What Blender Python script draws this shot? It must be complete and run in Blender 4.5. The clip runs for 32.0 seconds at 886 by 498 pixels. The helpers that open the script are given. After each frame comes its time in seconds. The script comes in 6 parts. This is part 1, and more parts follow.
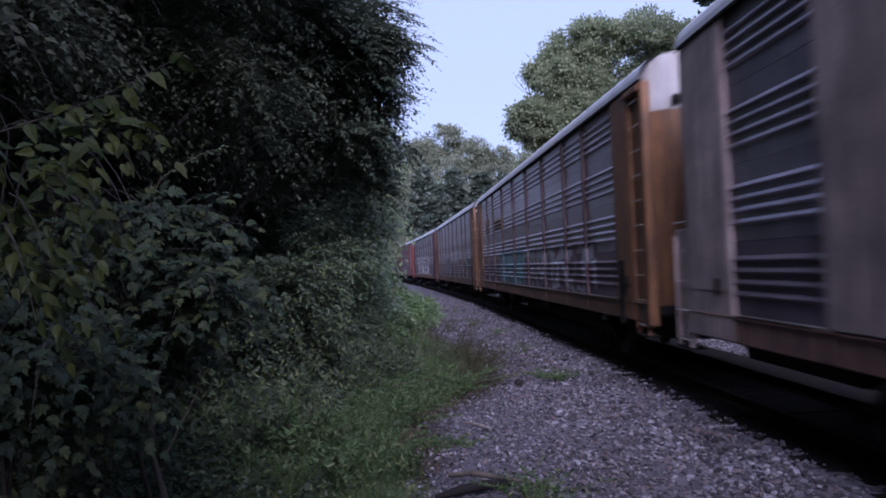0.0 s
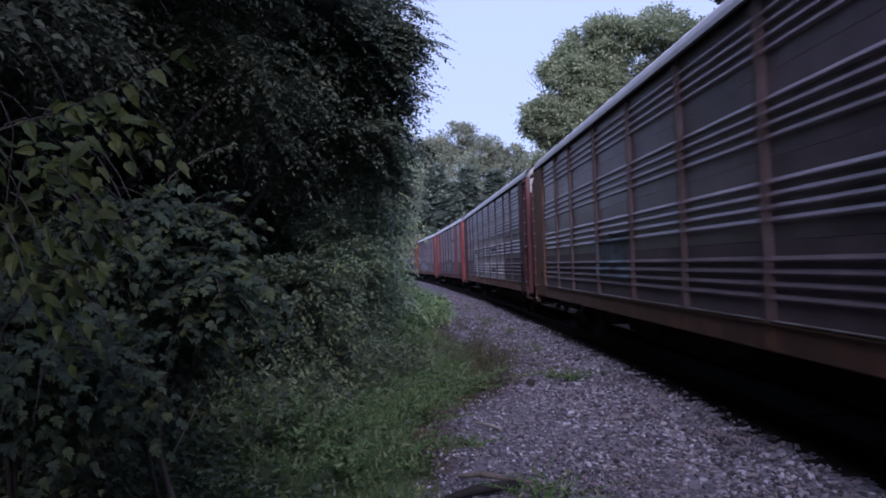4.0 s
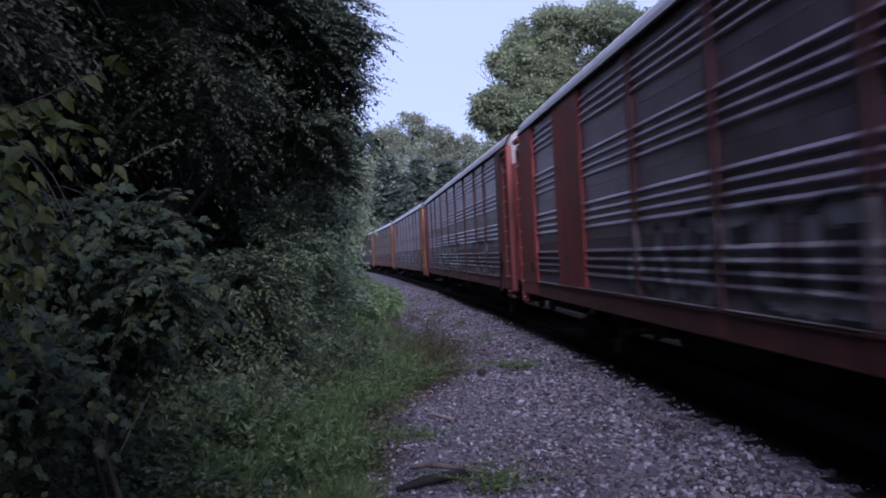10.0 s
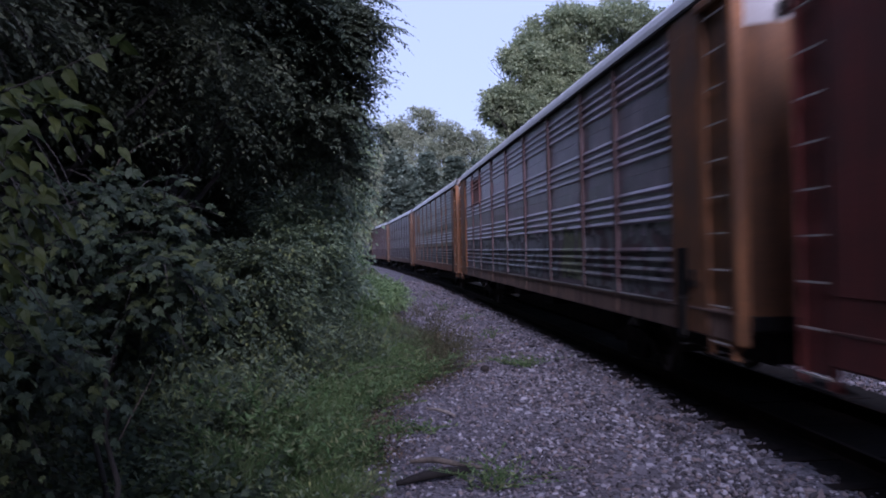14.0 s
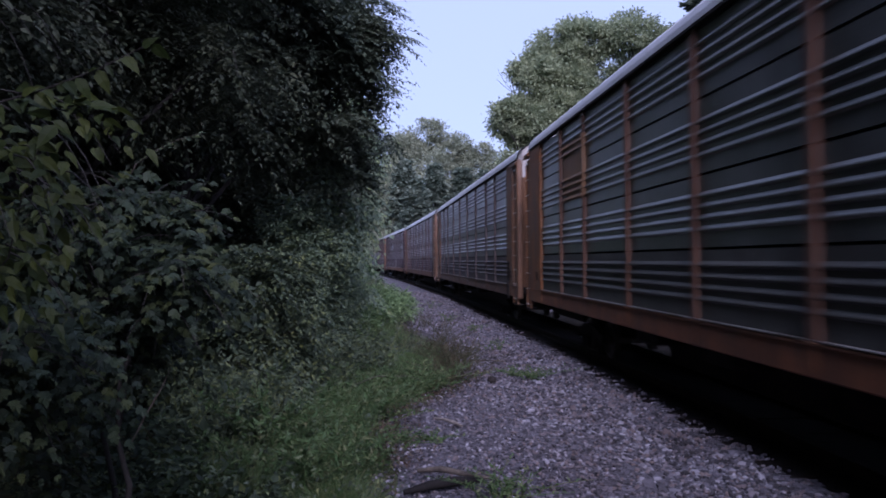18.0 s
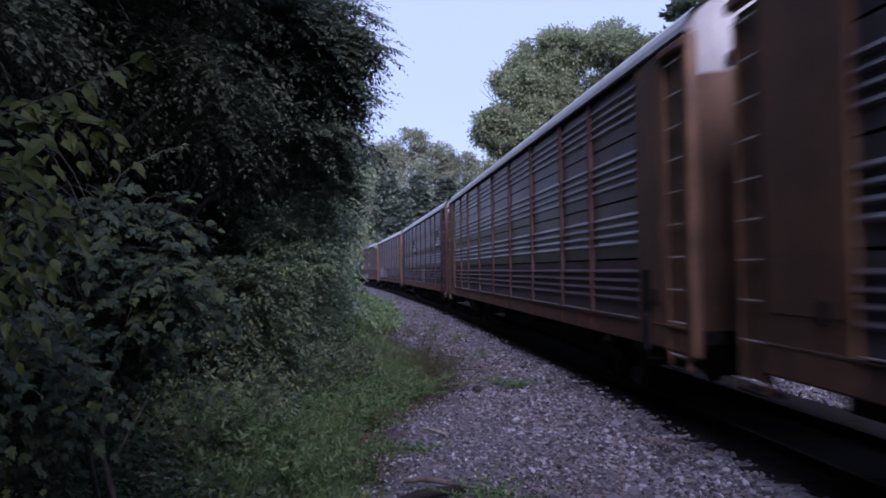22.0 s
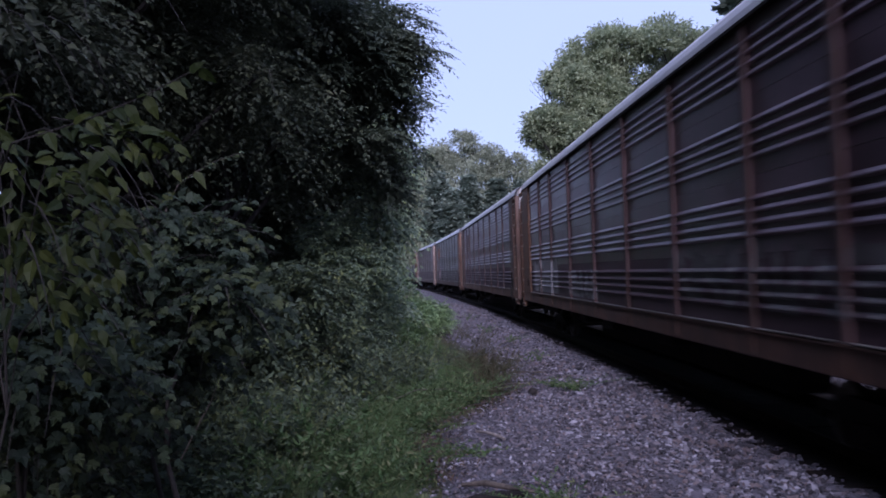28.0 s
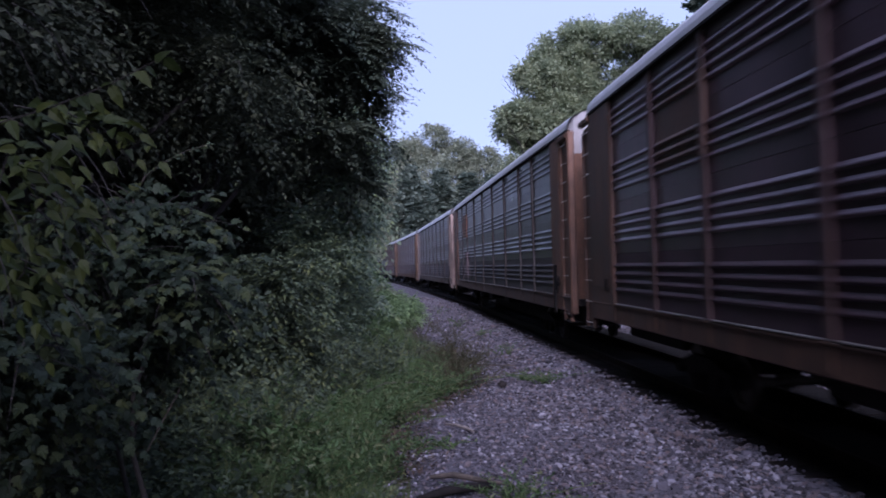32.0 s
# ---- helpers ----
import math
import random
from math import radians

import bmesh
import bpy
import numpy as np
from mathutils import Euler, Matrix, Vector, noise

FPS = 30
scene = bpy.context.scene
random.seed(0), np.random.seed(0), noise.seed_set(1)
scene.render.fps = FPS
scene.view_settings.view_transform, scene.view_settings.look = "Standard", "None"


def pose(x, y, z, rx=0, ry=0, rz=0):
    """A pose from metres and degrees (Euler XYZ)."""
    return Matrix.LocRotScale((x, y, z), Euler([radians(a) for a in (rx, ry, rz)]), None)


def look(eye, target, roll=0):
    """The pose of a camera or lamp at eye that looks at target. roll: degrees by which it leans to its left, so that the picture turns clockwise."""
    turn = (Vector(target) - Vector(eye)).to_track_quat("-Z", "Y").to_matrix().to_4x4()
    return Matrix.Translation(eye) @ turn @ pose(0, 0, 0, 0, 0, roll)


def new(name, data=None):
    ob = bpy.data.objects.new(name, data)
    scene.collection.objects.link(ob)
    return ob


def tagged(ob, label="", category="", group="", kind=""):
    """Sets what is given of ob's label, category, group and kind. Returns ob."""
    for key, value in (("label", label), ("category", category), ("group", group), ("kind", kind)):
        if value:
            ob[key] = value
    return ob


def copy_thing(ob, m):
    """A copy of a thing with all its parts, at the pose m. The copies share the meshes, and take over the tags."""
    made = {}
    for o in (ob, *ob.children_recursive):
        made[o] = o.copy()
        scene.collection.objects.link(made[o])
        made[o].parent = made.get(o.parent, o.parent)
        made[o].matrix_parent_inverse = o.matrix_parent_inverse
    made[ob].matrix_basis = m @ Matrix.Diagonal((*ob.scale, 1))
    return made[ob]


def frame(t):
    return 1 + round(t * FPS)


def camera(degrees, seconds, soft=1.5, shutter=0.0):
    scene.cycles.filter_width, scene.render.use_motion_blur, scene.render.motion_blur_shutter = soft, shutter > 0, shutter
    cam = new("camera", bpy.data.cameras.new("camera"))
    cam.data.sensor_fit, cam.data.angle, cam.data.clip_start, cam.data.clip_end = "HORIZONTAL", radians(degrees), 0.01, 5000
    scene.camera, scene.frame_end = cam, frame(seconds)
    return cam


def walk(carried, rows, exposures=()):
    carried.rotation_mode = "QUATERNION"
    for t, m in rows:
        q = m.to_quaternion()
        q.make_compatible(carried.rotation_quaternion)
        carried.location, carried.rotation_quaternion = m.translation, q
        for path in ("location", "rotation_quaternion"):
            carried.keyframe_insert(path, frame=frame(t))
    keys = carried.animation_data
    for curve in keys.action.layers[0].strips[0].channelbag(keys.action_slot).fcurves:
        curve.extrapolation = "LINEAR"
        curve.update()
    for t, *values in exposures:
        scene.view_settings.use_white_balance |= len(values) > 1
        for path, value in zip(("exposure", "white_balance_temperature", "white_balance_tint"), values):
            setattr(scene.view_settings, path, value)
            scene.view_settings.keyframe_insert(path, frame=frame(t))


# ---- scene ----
# Camera: hand-held beside the line, nearly still.
cam = camera(57.0, 32.0, soft=1.8, shutter=0.8)
WAY = [
    (0.0, 0.003, -0.068, 2.242, -0.12, 1.18, -2.46),
    (0.5, -0.001, -0.105, 2.250, -0.03, 1.18, -2.45),
    (1.0, -0.004, -0.108, 2.249, -0.06, 1.23, -2.29),
    (1.5, -0.001, -0.103, 2.247, -0.14, 1.29, -2.31),
    (2.0, 0.006, -0.110, 2.251, -0.29, 1.31, -2.31),
    (2.5, 0.011, -0.116, 2.257, -0.35, 1.28, -2.30),
    (3.0, 0.014, -0.098, 2.260, -0.10, 1.10, -2.31),
    (3.5, 0.018, -0.050, 2.255, 0.55, 1.10, -2.36),
    (5.5, 0.048, 0.050, 2.277, 0.78, 0.60, -1.51),
    (6.0, 0.061, 0.017, 2.281, -0.03, 0.36, -1.59),
    (6.5, 0.067, 0.001, 2.279, -1.15, 0.14, -1.50),
    (7.0, 0.070, -0.011, 2.278, -3.01, -0.01, -1.60),
    (7.5, 0.069, -0.024, 2.275, -3.73, 0.05, -1.78),
    (8.0, 0.064, -0.034, 2.269, -4.11, 0.19, -1.95),
    (8.5, 0.061, -0.045, 2.270, -4.00, 0.28, -2.27),
    (9.0, 0.065, -0.068, 2.279, -3.64, 0.31, -2.62),
    (9.5, 0.072, -0.087, 2.284, -3.10, 0.34, -2.92),
    (10.0, 0.073, -0.079, 2.282, -2.49, 0.26, -2.91),
    (10.5, 0.075, -0.064, 2.281, -1.93, 0.27, -3.08),
    (11.0, 0.081, -0.060, 2.288, -1.34, 0.32, -3.20),
    (11.5, 0.088, -0.059, 2.300, -0.08, 0.56, -3.44),
    (12.0, 0.091, -0.059, 2.303, -0.94, 1.23, -3.58),
    (12.5, 0.086, -0.048, 2.294, -1.17, 1.40, -3.35),
    (13.0, 0.079, -0.029, 2.288, -1.40, 1.19, -2.87),
    (13.5, 0.075, -0.021, 2.279, -1.77, 0.57, -2.21),
    (14.0, 0.074, -0.032, 2.270, -2.02, -0.03, -1.41),
    (14.5, 0.074, -0.074, 2.274, -2.39, -0.50, -0.89),
    (16.5, 0.021, -0.058, 2.252, -2.29, 0.20, -0.61),
    (17.0, 0.019, -0.058, 2.253, -2.12, 0.38, -0.51),
    (17.5, 0.024, -0.060, 2.253, -1.85, 0.58, -0.58),
    (18.0, 0.025, -0.056, 2.252, -1.59, 0.77, -0.44),
    (18.5, 0.026, -0.058, 2.252, -1.29, 0.97, -0.65),
    (19.0, 0.026, -0.055, 2.251, -1.07, 1.00, -0.73),
    (19.5, 0.025, -0.043, 2.254, -0.99, 0.98, -0.82),
    (20.0, 0.028, -0.042, 2.256, -1.15, 0.92, -0.86),
    (20.5, 0.032, -0.055, 2.255, -1.79, 0.90, -1.04),
    (21.0, 0.031, -0.066, 2.254, -2.20, 1.03, -0.98),
    (21.5, 0.023, -0.071, 2.255, -2.58, 1.24, -0.86),
    (22.0, 0.015, -0.082, 2.255, -2.74, 1.42, -0.90),
    (22.5, 0.009, -0.088, 2.255, -2.72, 1.63, -1.03),
    (23.0, 0.006, -0.087, 2.254, -2.34, 1.73, -1.29),
    (23.5, 0.003, -0.088, 2.255, -2.00, 1.87, -1.60),
    (24.0, -0.002, -0.081, 2.259, -1.47, 1.94, -1.69),
    (24.5, -0.007, -0.072, 2.261, -0.89, 1.96, -1.70),
    (25.0, -0.011, -0.067, 2.263, -0.43, 2.03, -1.62),
    (25.5, -0.014, -0.064, 2.265, -0.11, 2.03, -1.60),
    (26.0, -0.015, -0.064, 2.265, 0.20, 2.12, -1.69),
    (26.5, -0.017, -0.051, 2.267, 0.47, 2.05, -1.73),
    (28.5, -0.008, -0.040, 2.266, 0.90, 1.48, -1.73),
    (29.0, -0.004, -0.048, 2.262, 0.64, 1.33, -1.62),
    (29.5, -0.002, -0.050, 2.261, 0.26, 1.18, -1.45),
    (30.0, -0.004, -0.052, 2.261, 0.02, 1.13, -1.44),
    (30.5, -0.004, -0.057, 2.260, -0.06, 1.14, -1.41),
    (31.0, -0.003, -0.061, 2.259, -0.09, 1.13, -1.49),
    (31.5, -0.001, -0.063, 2.258, -0.19, 1.15, -1.54),
    (32.0, 0.005, -0.060, 2.258, -1.12, 1.14, -1.51),
]


def aim(yaw, pitch):
    a, b = radians(yaw), radians(pitch)
    return Vector((-math.sin(a) * math.cos(b), math.cos(a) * math.cos(b), math.sin(b)))


walk(cam, [(t, look((x, y, z), Vector((x, y, z)) + aim(yaw, pitch), roll)) for t, x, y, z, yaw, pitch, roll in WAY])
scene.view_settings.exposure = 0.64
scene.view_settings.use_white_balance = True
scene.view_settings.white_balance_temperature = 5480
scene.view_settings.white_balance_tint = 35

# Even evening sky, brightest over the line.
SUN_UP, SUN_ROUND = radians(36.0), radians(176)
world = bpy.data.worlds.new("dusk_sky")
scene.world = world
world.use_nodes = True
wn = world.node_tree
sky = wn.nodes.new("ShaderNodeTexSky")
sky.sky_type, sky.sun_disc, sky.sun_elevation, sky.sun_rotation = "NISHITA", False, SUN_UP, SUN_ROUND
sky.air_density, sky.dust_density, sky.ozone_density = 1.0, 1.0, 2.0
haze = wn.nodes.new("ShaderNodeMixRGB")     # even evening haze over the clear sky
haze.inputs[0].default_value = 0.9
haze.inputs[2].default_value = (2.66, 3.22, 3.98, 1)
wn.links.new(sky.outputs[0], haze.inputs[1])
wn.links.new(haze.outputs[0], wn.nodes["Background"].inputs[0])
wn.nodes["Background"].inputs[1].default_value = 0.15
sun_data = bpy.data.lights.new("veiled_sun", "SUN")
sun_data.energy, sun_data.angle, sun_data.color = 3.8, radians(35), (1.0, 0.97, 0.96)
sun = new("veiled_sun", sun_data)
sun.matrix_basis = look((0, 0, 60), (-0.05 * 10, 0.807 * 10, 60 - 0.588 * 10))


# ---- line of the track ----
TURN0, BEND, SIDE0 = 0.0365, 0.000696, 4.31   # heading and curvature to the left, near side of the cars abreast of the camera
HALF, RAIL_TOP, GAUGE = 1.6, -0.03, 1.435
FLOOR = 0.22        # height from which the wagons' bodies are reckoned
PITCH, BODY = 31.95, 30.0


def rail_place(s, d, z=0.0):
    """Place at s metres along the line and d metres right of the cars' near side."""
    h = TURN0 + BEND * s / 2
    q = BEND * s / 2
    c = math.sin(q) / q if abs(q) > 1e-9 else 1.0
    x, y, g = SIDE0 - s * c * math.sin(h), s * c * math.cos(h), TURN0 + BEND * s
    return Vector((x + d * math.cos(g), y + d * math.sin(g), z))


def heading(s):
    return TURN0 + BEND * s


def train_at(t):
    u = (t - 16) / 16
    return 15.560 - 11.8221 * t - 0.709 * u * u


# ---- materials ----
def nodes_of(name):
    m = bpy.data.materials.new(name)
    m.use_nodes = True
    return m, m.node_tree.nodes, m.node_tree.links, m.node_tree.nodes["Principled BSDF"]


def surf(name, c1, c2, scale=6.0, rough=0.6, metal=0.0, bump=0.25, streak=None, fine=60.0, shift=True, amount=0.55, spec=0.5):
    """Two-scale variation of a surface; streak: (colour, amount) of runs down the height."""
    m, n, l, p = nodes_of(name)
    tc, info = n.new("ShaderNodeTexCoord"), n.new("ShaderNodeObjectInfo")
    add = n.new("ShaderNodeVectorMath")
    mul = n.new("ShaderNodeMath")
    mul.operation, mul.inputs[1].default_value = "MULTIPLY", 57.0 if shift else 0.0
    l.new(info.outputs["Random"], mul.inputs[0])
    l.new(tc.outputs["Object"], add.inputs[0])
    l.new(mul.outputs[0], add.inputs[1])
    big, small = n.new("ShaderNodeTexNoise"), n.new("ShaderNodeTexNoise")
    for node, sc, det in ((big, scale, 4.0), (small, fine, 3.0)):
        node.inputs["Scale"].default_value, node.inputs["Detail"].default_value = sc, det
        l.new(add.outputs[0], node.inputs["Vector"])
    ramp = n.new("ShaderNodeValToRGB")
    ramp.color_ramp.elements[0].position, ramp.color_ramp.elements[1].position = 0.35, 0.35 + amount * 0.6
    ramp.color_ramp.elements[0].color, ramp.color_ramp.elements[1].color = (*c1, 1), (*c2, 1)
    l.new(big.outputs["Fac"], ramp.inputs[0])
    colour = ramp.outputs[0]
    if streak:
        st, mp = n.new("ShaderNodeTexNoise"), n.new("ShaderNodeMapping")
        mp.inputs["Scale"].default_value = (9.0, 9.0, 0.45)
        l.new(add.outputs[0], mp.inputs[0])
        l.new(mp.outputs[0], st.inputs["Vector"])
        st.inputs["Scale"].default_value, st.inputs["Detail"].default_value = 1.3, 5.0
        sr = n.new("ShaderNodeValToRGB")
        sr.color_ramp.elements[0].position, sr.color_ramp.elements[1].position = 0.43, 0.68
        sr.color_ramp.elements[1].color = (streak[1], streak[1], streak[1], 1)
        l.new(st.outputs["Fac"], sr.inputs[0])
        mx = n.new("ShaderNodeMixRGB")
        l.new(sr.outputs[0], mx.inputs[0])
        l.new(colour, mx.inputs[1])
        mx.inputs[2].default_value = (*streak[0], 1)
        colour = mx.outputs[0]
    mg = n.new("ShaderNodeMixRGB")
    mg.blend_type, mg.inputs[0].default_value = "MULTIPLY", 0.55
    gr = n.new("ShaderNodeValToRGB")
    gr.color_ramp.elements[0].position, gr.color_ramp.elements[1].position = 0.3, 0.7
    gr.color_ramp.elements[0].color = (0.45, 0.45, 0.45, 1)
    l.new(small.outputs["Fac"], gr.inputs[0])
    l.new(colour, mg.inputs[1])
    l.new(gr.outputs[0], mg.inputs[2])
    l.new(mg.outputs[0], p.inputs["Base Color"])
    rr = n.new("ShaderNodeMapRange")
    rr.inputs["To Min"].default_value, rr.inputs["To Max"].default_value = max(0.05, rough - 0.15), min(1.0, rough + 0.2)
    l.new(big.outputs["Fac"], rr.inputs["Value"])
    l.new(rr.outputs[0], p.inputs["Roughness"])
    p.inputs["Metallic"].default_value, p.inputs["Specular IOR Level"].default_value = metal, spec
    if bump:
        b = n.new("ShaderNodeBump")
        b.inputs["Strength"].default_value, b.inputs["Distance"].default_value = bump, 0.01
        l.new(small.outputs["Fac"], b.inputs["Height"])
        l.new(b.outputs[0], p.inputs["Normal"])
    return m


def leafy(name, stops, rough=0.5, through_light=0.33, spec=0.4):
    """Leaves: colour by leaf, some light passing through."""
    m, n, l, p = nodes_of(name)
    geo, ramp, tc, no = n.new("ShaderNodeNewGeometry"), n.new("ShaderNodeValToRGB"), n.new("ShaderNodeTexCoord"), n.new("ShaderNodeTexNoise")
    e = ramp.color_ramp.elements
    e[0].color, e[1].color = (*stops[0], 1), (*stops[-1], 1)
    for i, c in enumerate(stops[1:-1]):
        e.new((i + 1) / (len(stops) - 1)).color = (*c, 1)
    l.new(geo.outputs["Random Per Island"], ramp.inputs[0])
    no.inputs["Scale"].default_value, no.inputs["Detail"].default_value = 0.9, 3.0
    l.new(tc.outputs["Object"], no.inputs["Vector"])
    mx = n.new("ShaderNodeMixRGB")
    mx.blend_type, mx.inputs[0].default_value = "MULTIPLY", 0.6
    r2 = n.new("ShaderNodeValToRGB")
    r2.color_ramp.elements[0].position, r2.color_ramp.elements[1].position = 0.35, 0.65
    r2.color_ramp.elements[0].color, r2.color_ramp.elements[1].color = (0.4, 0.5, 0.5, 1), (1, 1, 1, 1)
    l.new(no.outputs["Fac"], r2.inputs[0])
    l.new(ramp.outputs[0], mx.inputs[1])
    l.new(r2.outputs[0], mx.inputs[2])
    l.new(mx.outputs[0], p.inputs["Base Color"])
    p.inputs["Roughness"].default_value = rough
    p.inputs["Specular IOR Level"].default_value = spec
    tr, mix = n.new("ShaderNodeBsdfTranslucent"), n.new("ShaderNodeMixShader")
    l.new(mx.outputs[0], tr.inputs[0])
    mix.inputs[0].default_value = through_light
    l.new(p.outputs[0], mix.inputs[1])
    l.new(tr.outputs[0], mix.inputs[2])
    l.new(mix.outputs[0], n["Material Output"].inputs[0])
    return m


def stony(name):
    """Grey crushed stone, a tone for each piece, some rust-brown."""
    m, n, l, p = nodes_of(name)
    geo, ramp, tc, no = n.new("ShaderNodeNewGeometry"), n.new("ShaderNodeValToRGB"), n.new("ShaderNodeTexCoord"), n.new("ShaderNodeTexNoise")
    e = ramp.color_ramp.elements
    e[0].color, e[1].color = (0.020, 0.017, 0.020, 1), (0.3, 0.288, 0.33, 1)
    for q, c in ((0.25, (0.05, 0.046, 0.056)), (0.5, (0.112, 0.105, 0.13)), (0.68, (0.139, 0.106, 0.102)), (0.85, (0.16, 0.154, 0.183))):
        e.new(q).color = (*c, 1)
    l.new(geo.outputs["Random Per Island"], ramp.inputs[0])
    no.inputs["Scale"].default_value, no.inputs["Detail"].default_value = 0.8, 5.0
    l.new(tc.outputs["Object"], no.inputs["Vector"])
    mx, r2 = n.new("ShaderNodeMixRGB"), n.new("ShaderNodeValToRGB")
    mx.blend_type, mx.inputs[0].default_value = "MULTIPLY", 0.75
    r2.color_ramp.elements[0].position, r2.color_ramp.elements[1].position = 0.36, 0.6
    r2.color_ramp.elements[0].color, r2.color_ramp.elements[1].color = (0.55, 0.49, 0.48, 1), (1, 1, 1, 1)
    l.new(no.outputs["Fac"], r2.inputs[0])
    l.new(ramp.outputs[0], mx.inputs[1])
    l.new(r2.outputs[0], mx.inputs[2])
    l.new(mx.outputs[0], p.inputs["Base Color"])
    p.inputs["Roughness"].default_value = 0.85
    return m


def gravelly(name):
    """Gravel bed under the loose stones: crushed stone cells, toned dark for shade in the gaps."""
    m, n, l, p = nodes_of(name)
    tc, vo, no = n.new("ShaderNodeTexCoord"), n.new("ShaderNodeTexVoronoi"), n.new("ShaderNodeTexNoise")
    vo.inputs["Scale"].default_value = 24.0
    no.inputs["Scale"].default_value, no.inputs["Detail"].default_value = 0.9, 6.0
    l.new(tc.outputs["Object"], vo.inputs["Vector"])
    l.new(tc.outputs["Object"], no.inputs["Vector"])
    hs = n.new("ShaderNodeSeparateColor")
    l.new(vo.outputs["Color"], hs.inputs[0])
    ramp = n.new("ShaderNodeValToRGB")
    ramp.color_ramp.elements[0].color, ramp.color_ramp.elements[1].color = (0.023, 0.020, 0.024, 1), (0.132, 0.122, 0.149, 1)
    l.new(hs.outputs[0], ramp.inputs[0])
    r2, mx = n.new("ShaderNodeValToRGB"), n.new("ShaderNodeMixRGB")
    mx.blend_type, mx.inputs[0].default_value = "MULTIPLY", 0.8
    r2.color_ramp.elements[0].position, r2.color_ramp.elements[1].position = 0.36, 0.6
    r2.color_ramp.elements[0].color, r2.color_ramp.elements[1].color = (0.55, 0.48, 0.47, 1), (1, 1, 1, 1)
    l.new(no.outputs["Fac"], r2.inputs[0])
    l.new(ramp.outputs[0], mx.inputs[1])
    l.new(r2.outputs[0], mx.inputs[2])
    l.new(mx.outputs[0], p.inputs["Base Color"])
    b = n.new("ShaderNodeBump")
    b.inputs["Strength"].default_value, b.inputs["Distance"].default_value, b.invert = 1.0, 0.03, True
    l.new(vo.outputs["Distance"], b.inputs["Height"])
    l.new(b.outputs[0], p.inputs["Normal"])
    p.inputs["Roughness"].default_value = 0.9
    return m


M_EARTH = surf("forest_soil", (0.035, 0.03, 0.02), (0.085, 0.075, 0.045), 0.8, 0.95, bump=0.6, fine=18.0, shift=False, spec=0.08)
M_BED = gravelly("gravel_bed")
M_STONE = stony("crushed_stone")
# Track stone, creosoted ties and rail darkened in colour for shade under the cars.
M_SHADED_BED = surf("shade_black_ballast", (0.006, 0.005, 0.005), (0.022, 0.018, 0.016), 14.0, 0.9, bump=1.0, fine=30.0, shift=False, spec=0.08)
M_TIE = surf("shaded_creosoted_timber", (0.008, 0.006, 0.006), (0.024, 0.018, 0.016), 5.0, 0.9, bump=0.5, fine=40.0, spec=0.08)
M_RAIL = surf("rail_steel", (0.02, 0.014, 0.012), (0.045, 0.03, 0.025), 3.0, 0.75, 0.1, bump=0.15, spec=0.08)
M_BARK = surf("bark", (0.018, 0.015, 0.013), (0.055, 0.047, 0.04), 6.0, 0.95, bump=0.9, fine=35.0)
M_GREYWOOD = surf("weathered_wood", (0.12, 0.10, 0.09), (0.28, 0.24, 0.22), 8.0, 0.9, bump=0.6, fine=50.0)
M_STICK = surf("dead_wood", (0.03, 0.024, 0.02), (0.11, 0.088, 0.072), 8.0, 0.9, bump=0.6, fine=50.0)
M_ROOF = surf("galvanised_roof", (0.42, 0.43, 0.47), (0.58, 0.59, 0.63), 0.8, 0.45, 0.35, bump=0.1, streak=((0.28, 0.24, 0.22), 0.35))
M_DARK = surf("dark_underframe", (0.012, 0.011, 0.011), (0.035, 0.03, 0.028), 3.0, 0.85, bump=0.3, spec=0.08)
# Painted near-black to stand for the shade inside, behind the panel slots.
M_INNER = surf("inner_wall_shade_paint", (0.015, 0.015, 0.016), (0.03, 0.03, 0.03), 3.0, 0.9, bump=0.0, spec=0.08)
M_WHEEL = surf("wheel_steel", (0.05, 0.04, 0.035), (0.12, 0.10, 0.085), 6.0, 0.5, 0.6, bump=0.2)
M_RUNG = surf("worn_rung", (0.5, 0.46, 0.43), (0.68, 0.64, 0.6), 9.0, 0.5, 0.4, bump=0.1)
M_LEDGE = surf("worn_ledge", (0.16, 0.14, 0.13), (0.42, 0.4, 0.4), 1.3, 0.4, 0.5, bump=0.1)
M_PALE = surf("whitish_end_paint", (0.33, 0.32, 0.33), (0.47, 0.455, 0.465), 1.2, 0.6, bump=0.1, streak=((0.30, 0.24, 0.2), 0.5))
M_LETTER = surf("white_lettering", (0.68, 0.67, 0.67), (0.85, 0.84, 0.83), 4.0, 0.6, bump=0.05)
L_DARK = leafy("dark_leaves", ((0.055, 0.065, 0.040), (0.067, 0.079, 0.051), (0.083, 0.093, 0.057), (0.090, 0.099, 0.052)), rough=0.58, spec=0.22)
# Lifted copy of the dark leaves: light on the overhanging crown put into colour.
L_DARK_LIT = leafy("lit_dark_leaves", ((0.072, 0.088, 0.064), (0.086, 0.108, 0.076), (0.104, 0.126, 0.084), (0.112, 0.130, 0.076)), rough=0.52, spec=0.3)
L_VINE = leafy("vine_leaves", ((0.097, 0.129, 0.088), (0.159, 0.213, 0.135), (0.233, 0.295, 0.184), (0.269, 0.317, 0.128)))
L_BUSH = leafy("bush_leaves", ((0.057, 0.076, 0.052), (0.090, 0.117, 0.076), (0.136, 0.173, 0.101), (0.181, 0.199, 0.070)), rough=0.58, spec=0.22)
L_BRIGHT = leafy("bright_bush_leaves", ((0.118, 0.188, 0.085), (0.190, 0.283, 0.119), (0.259, 0.354, 0.143)))
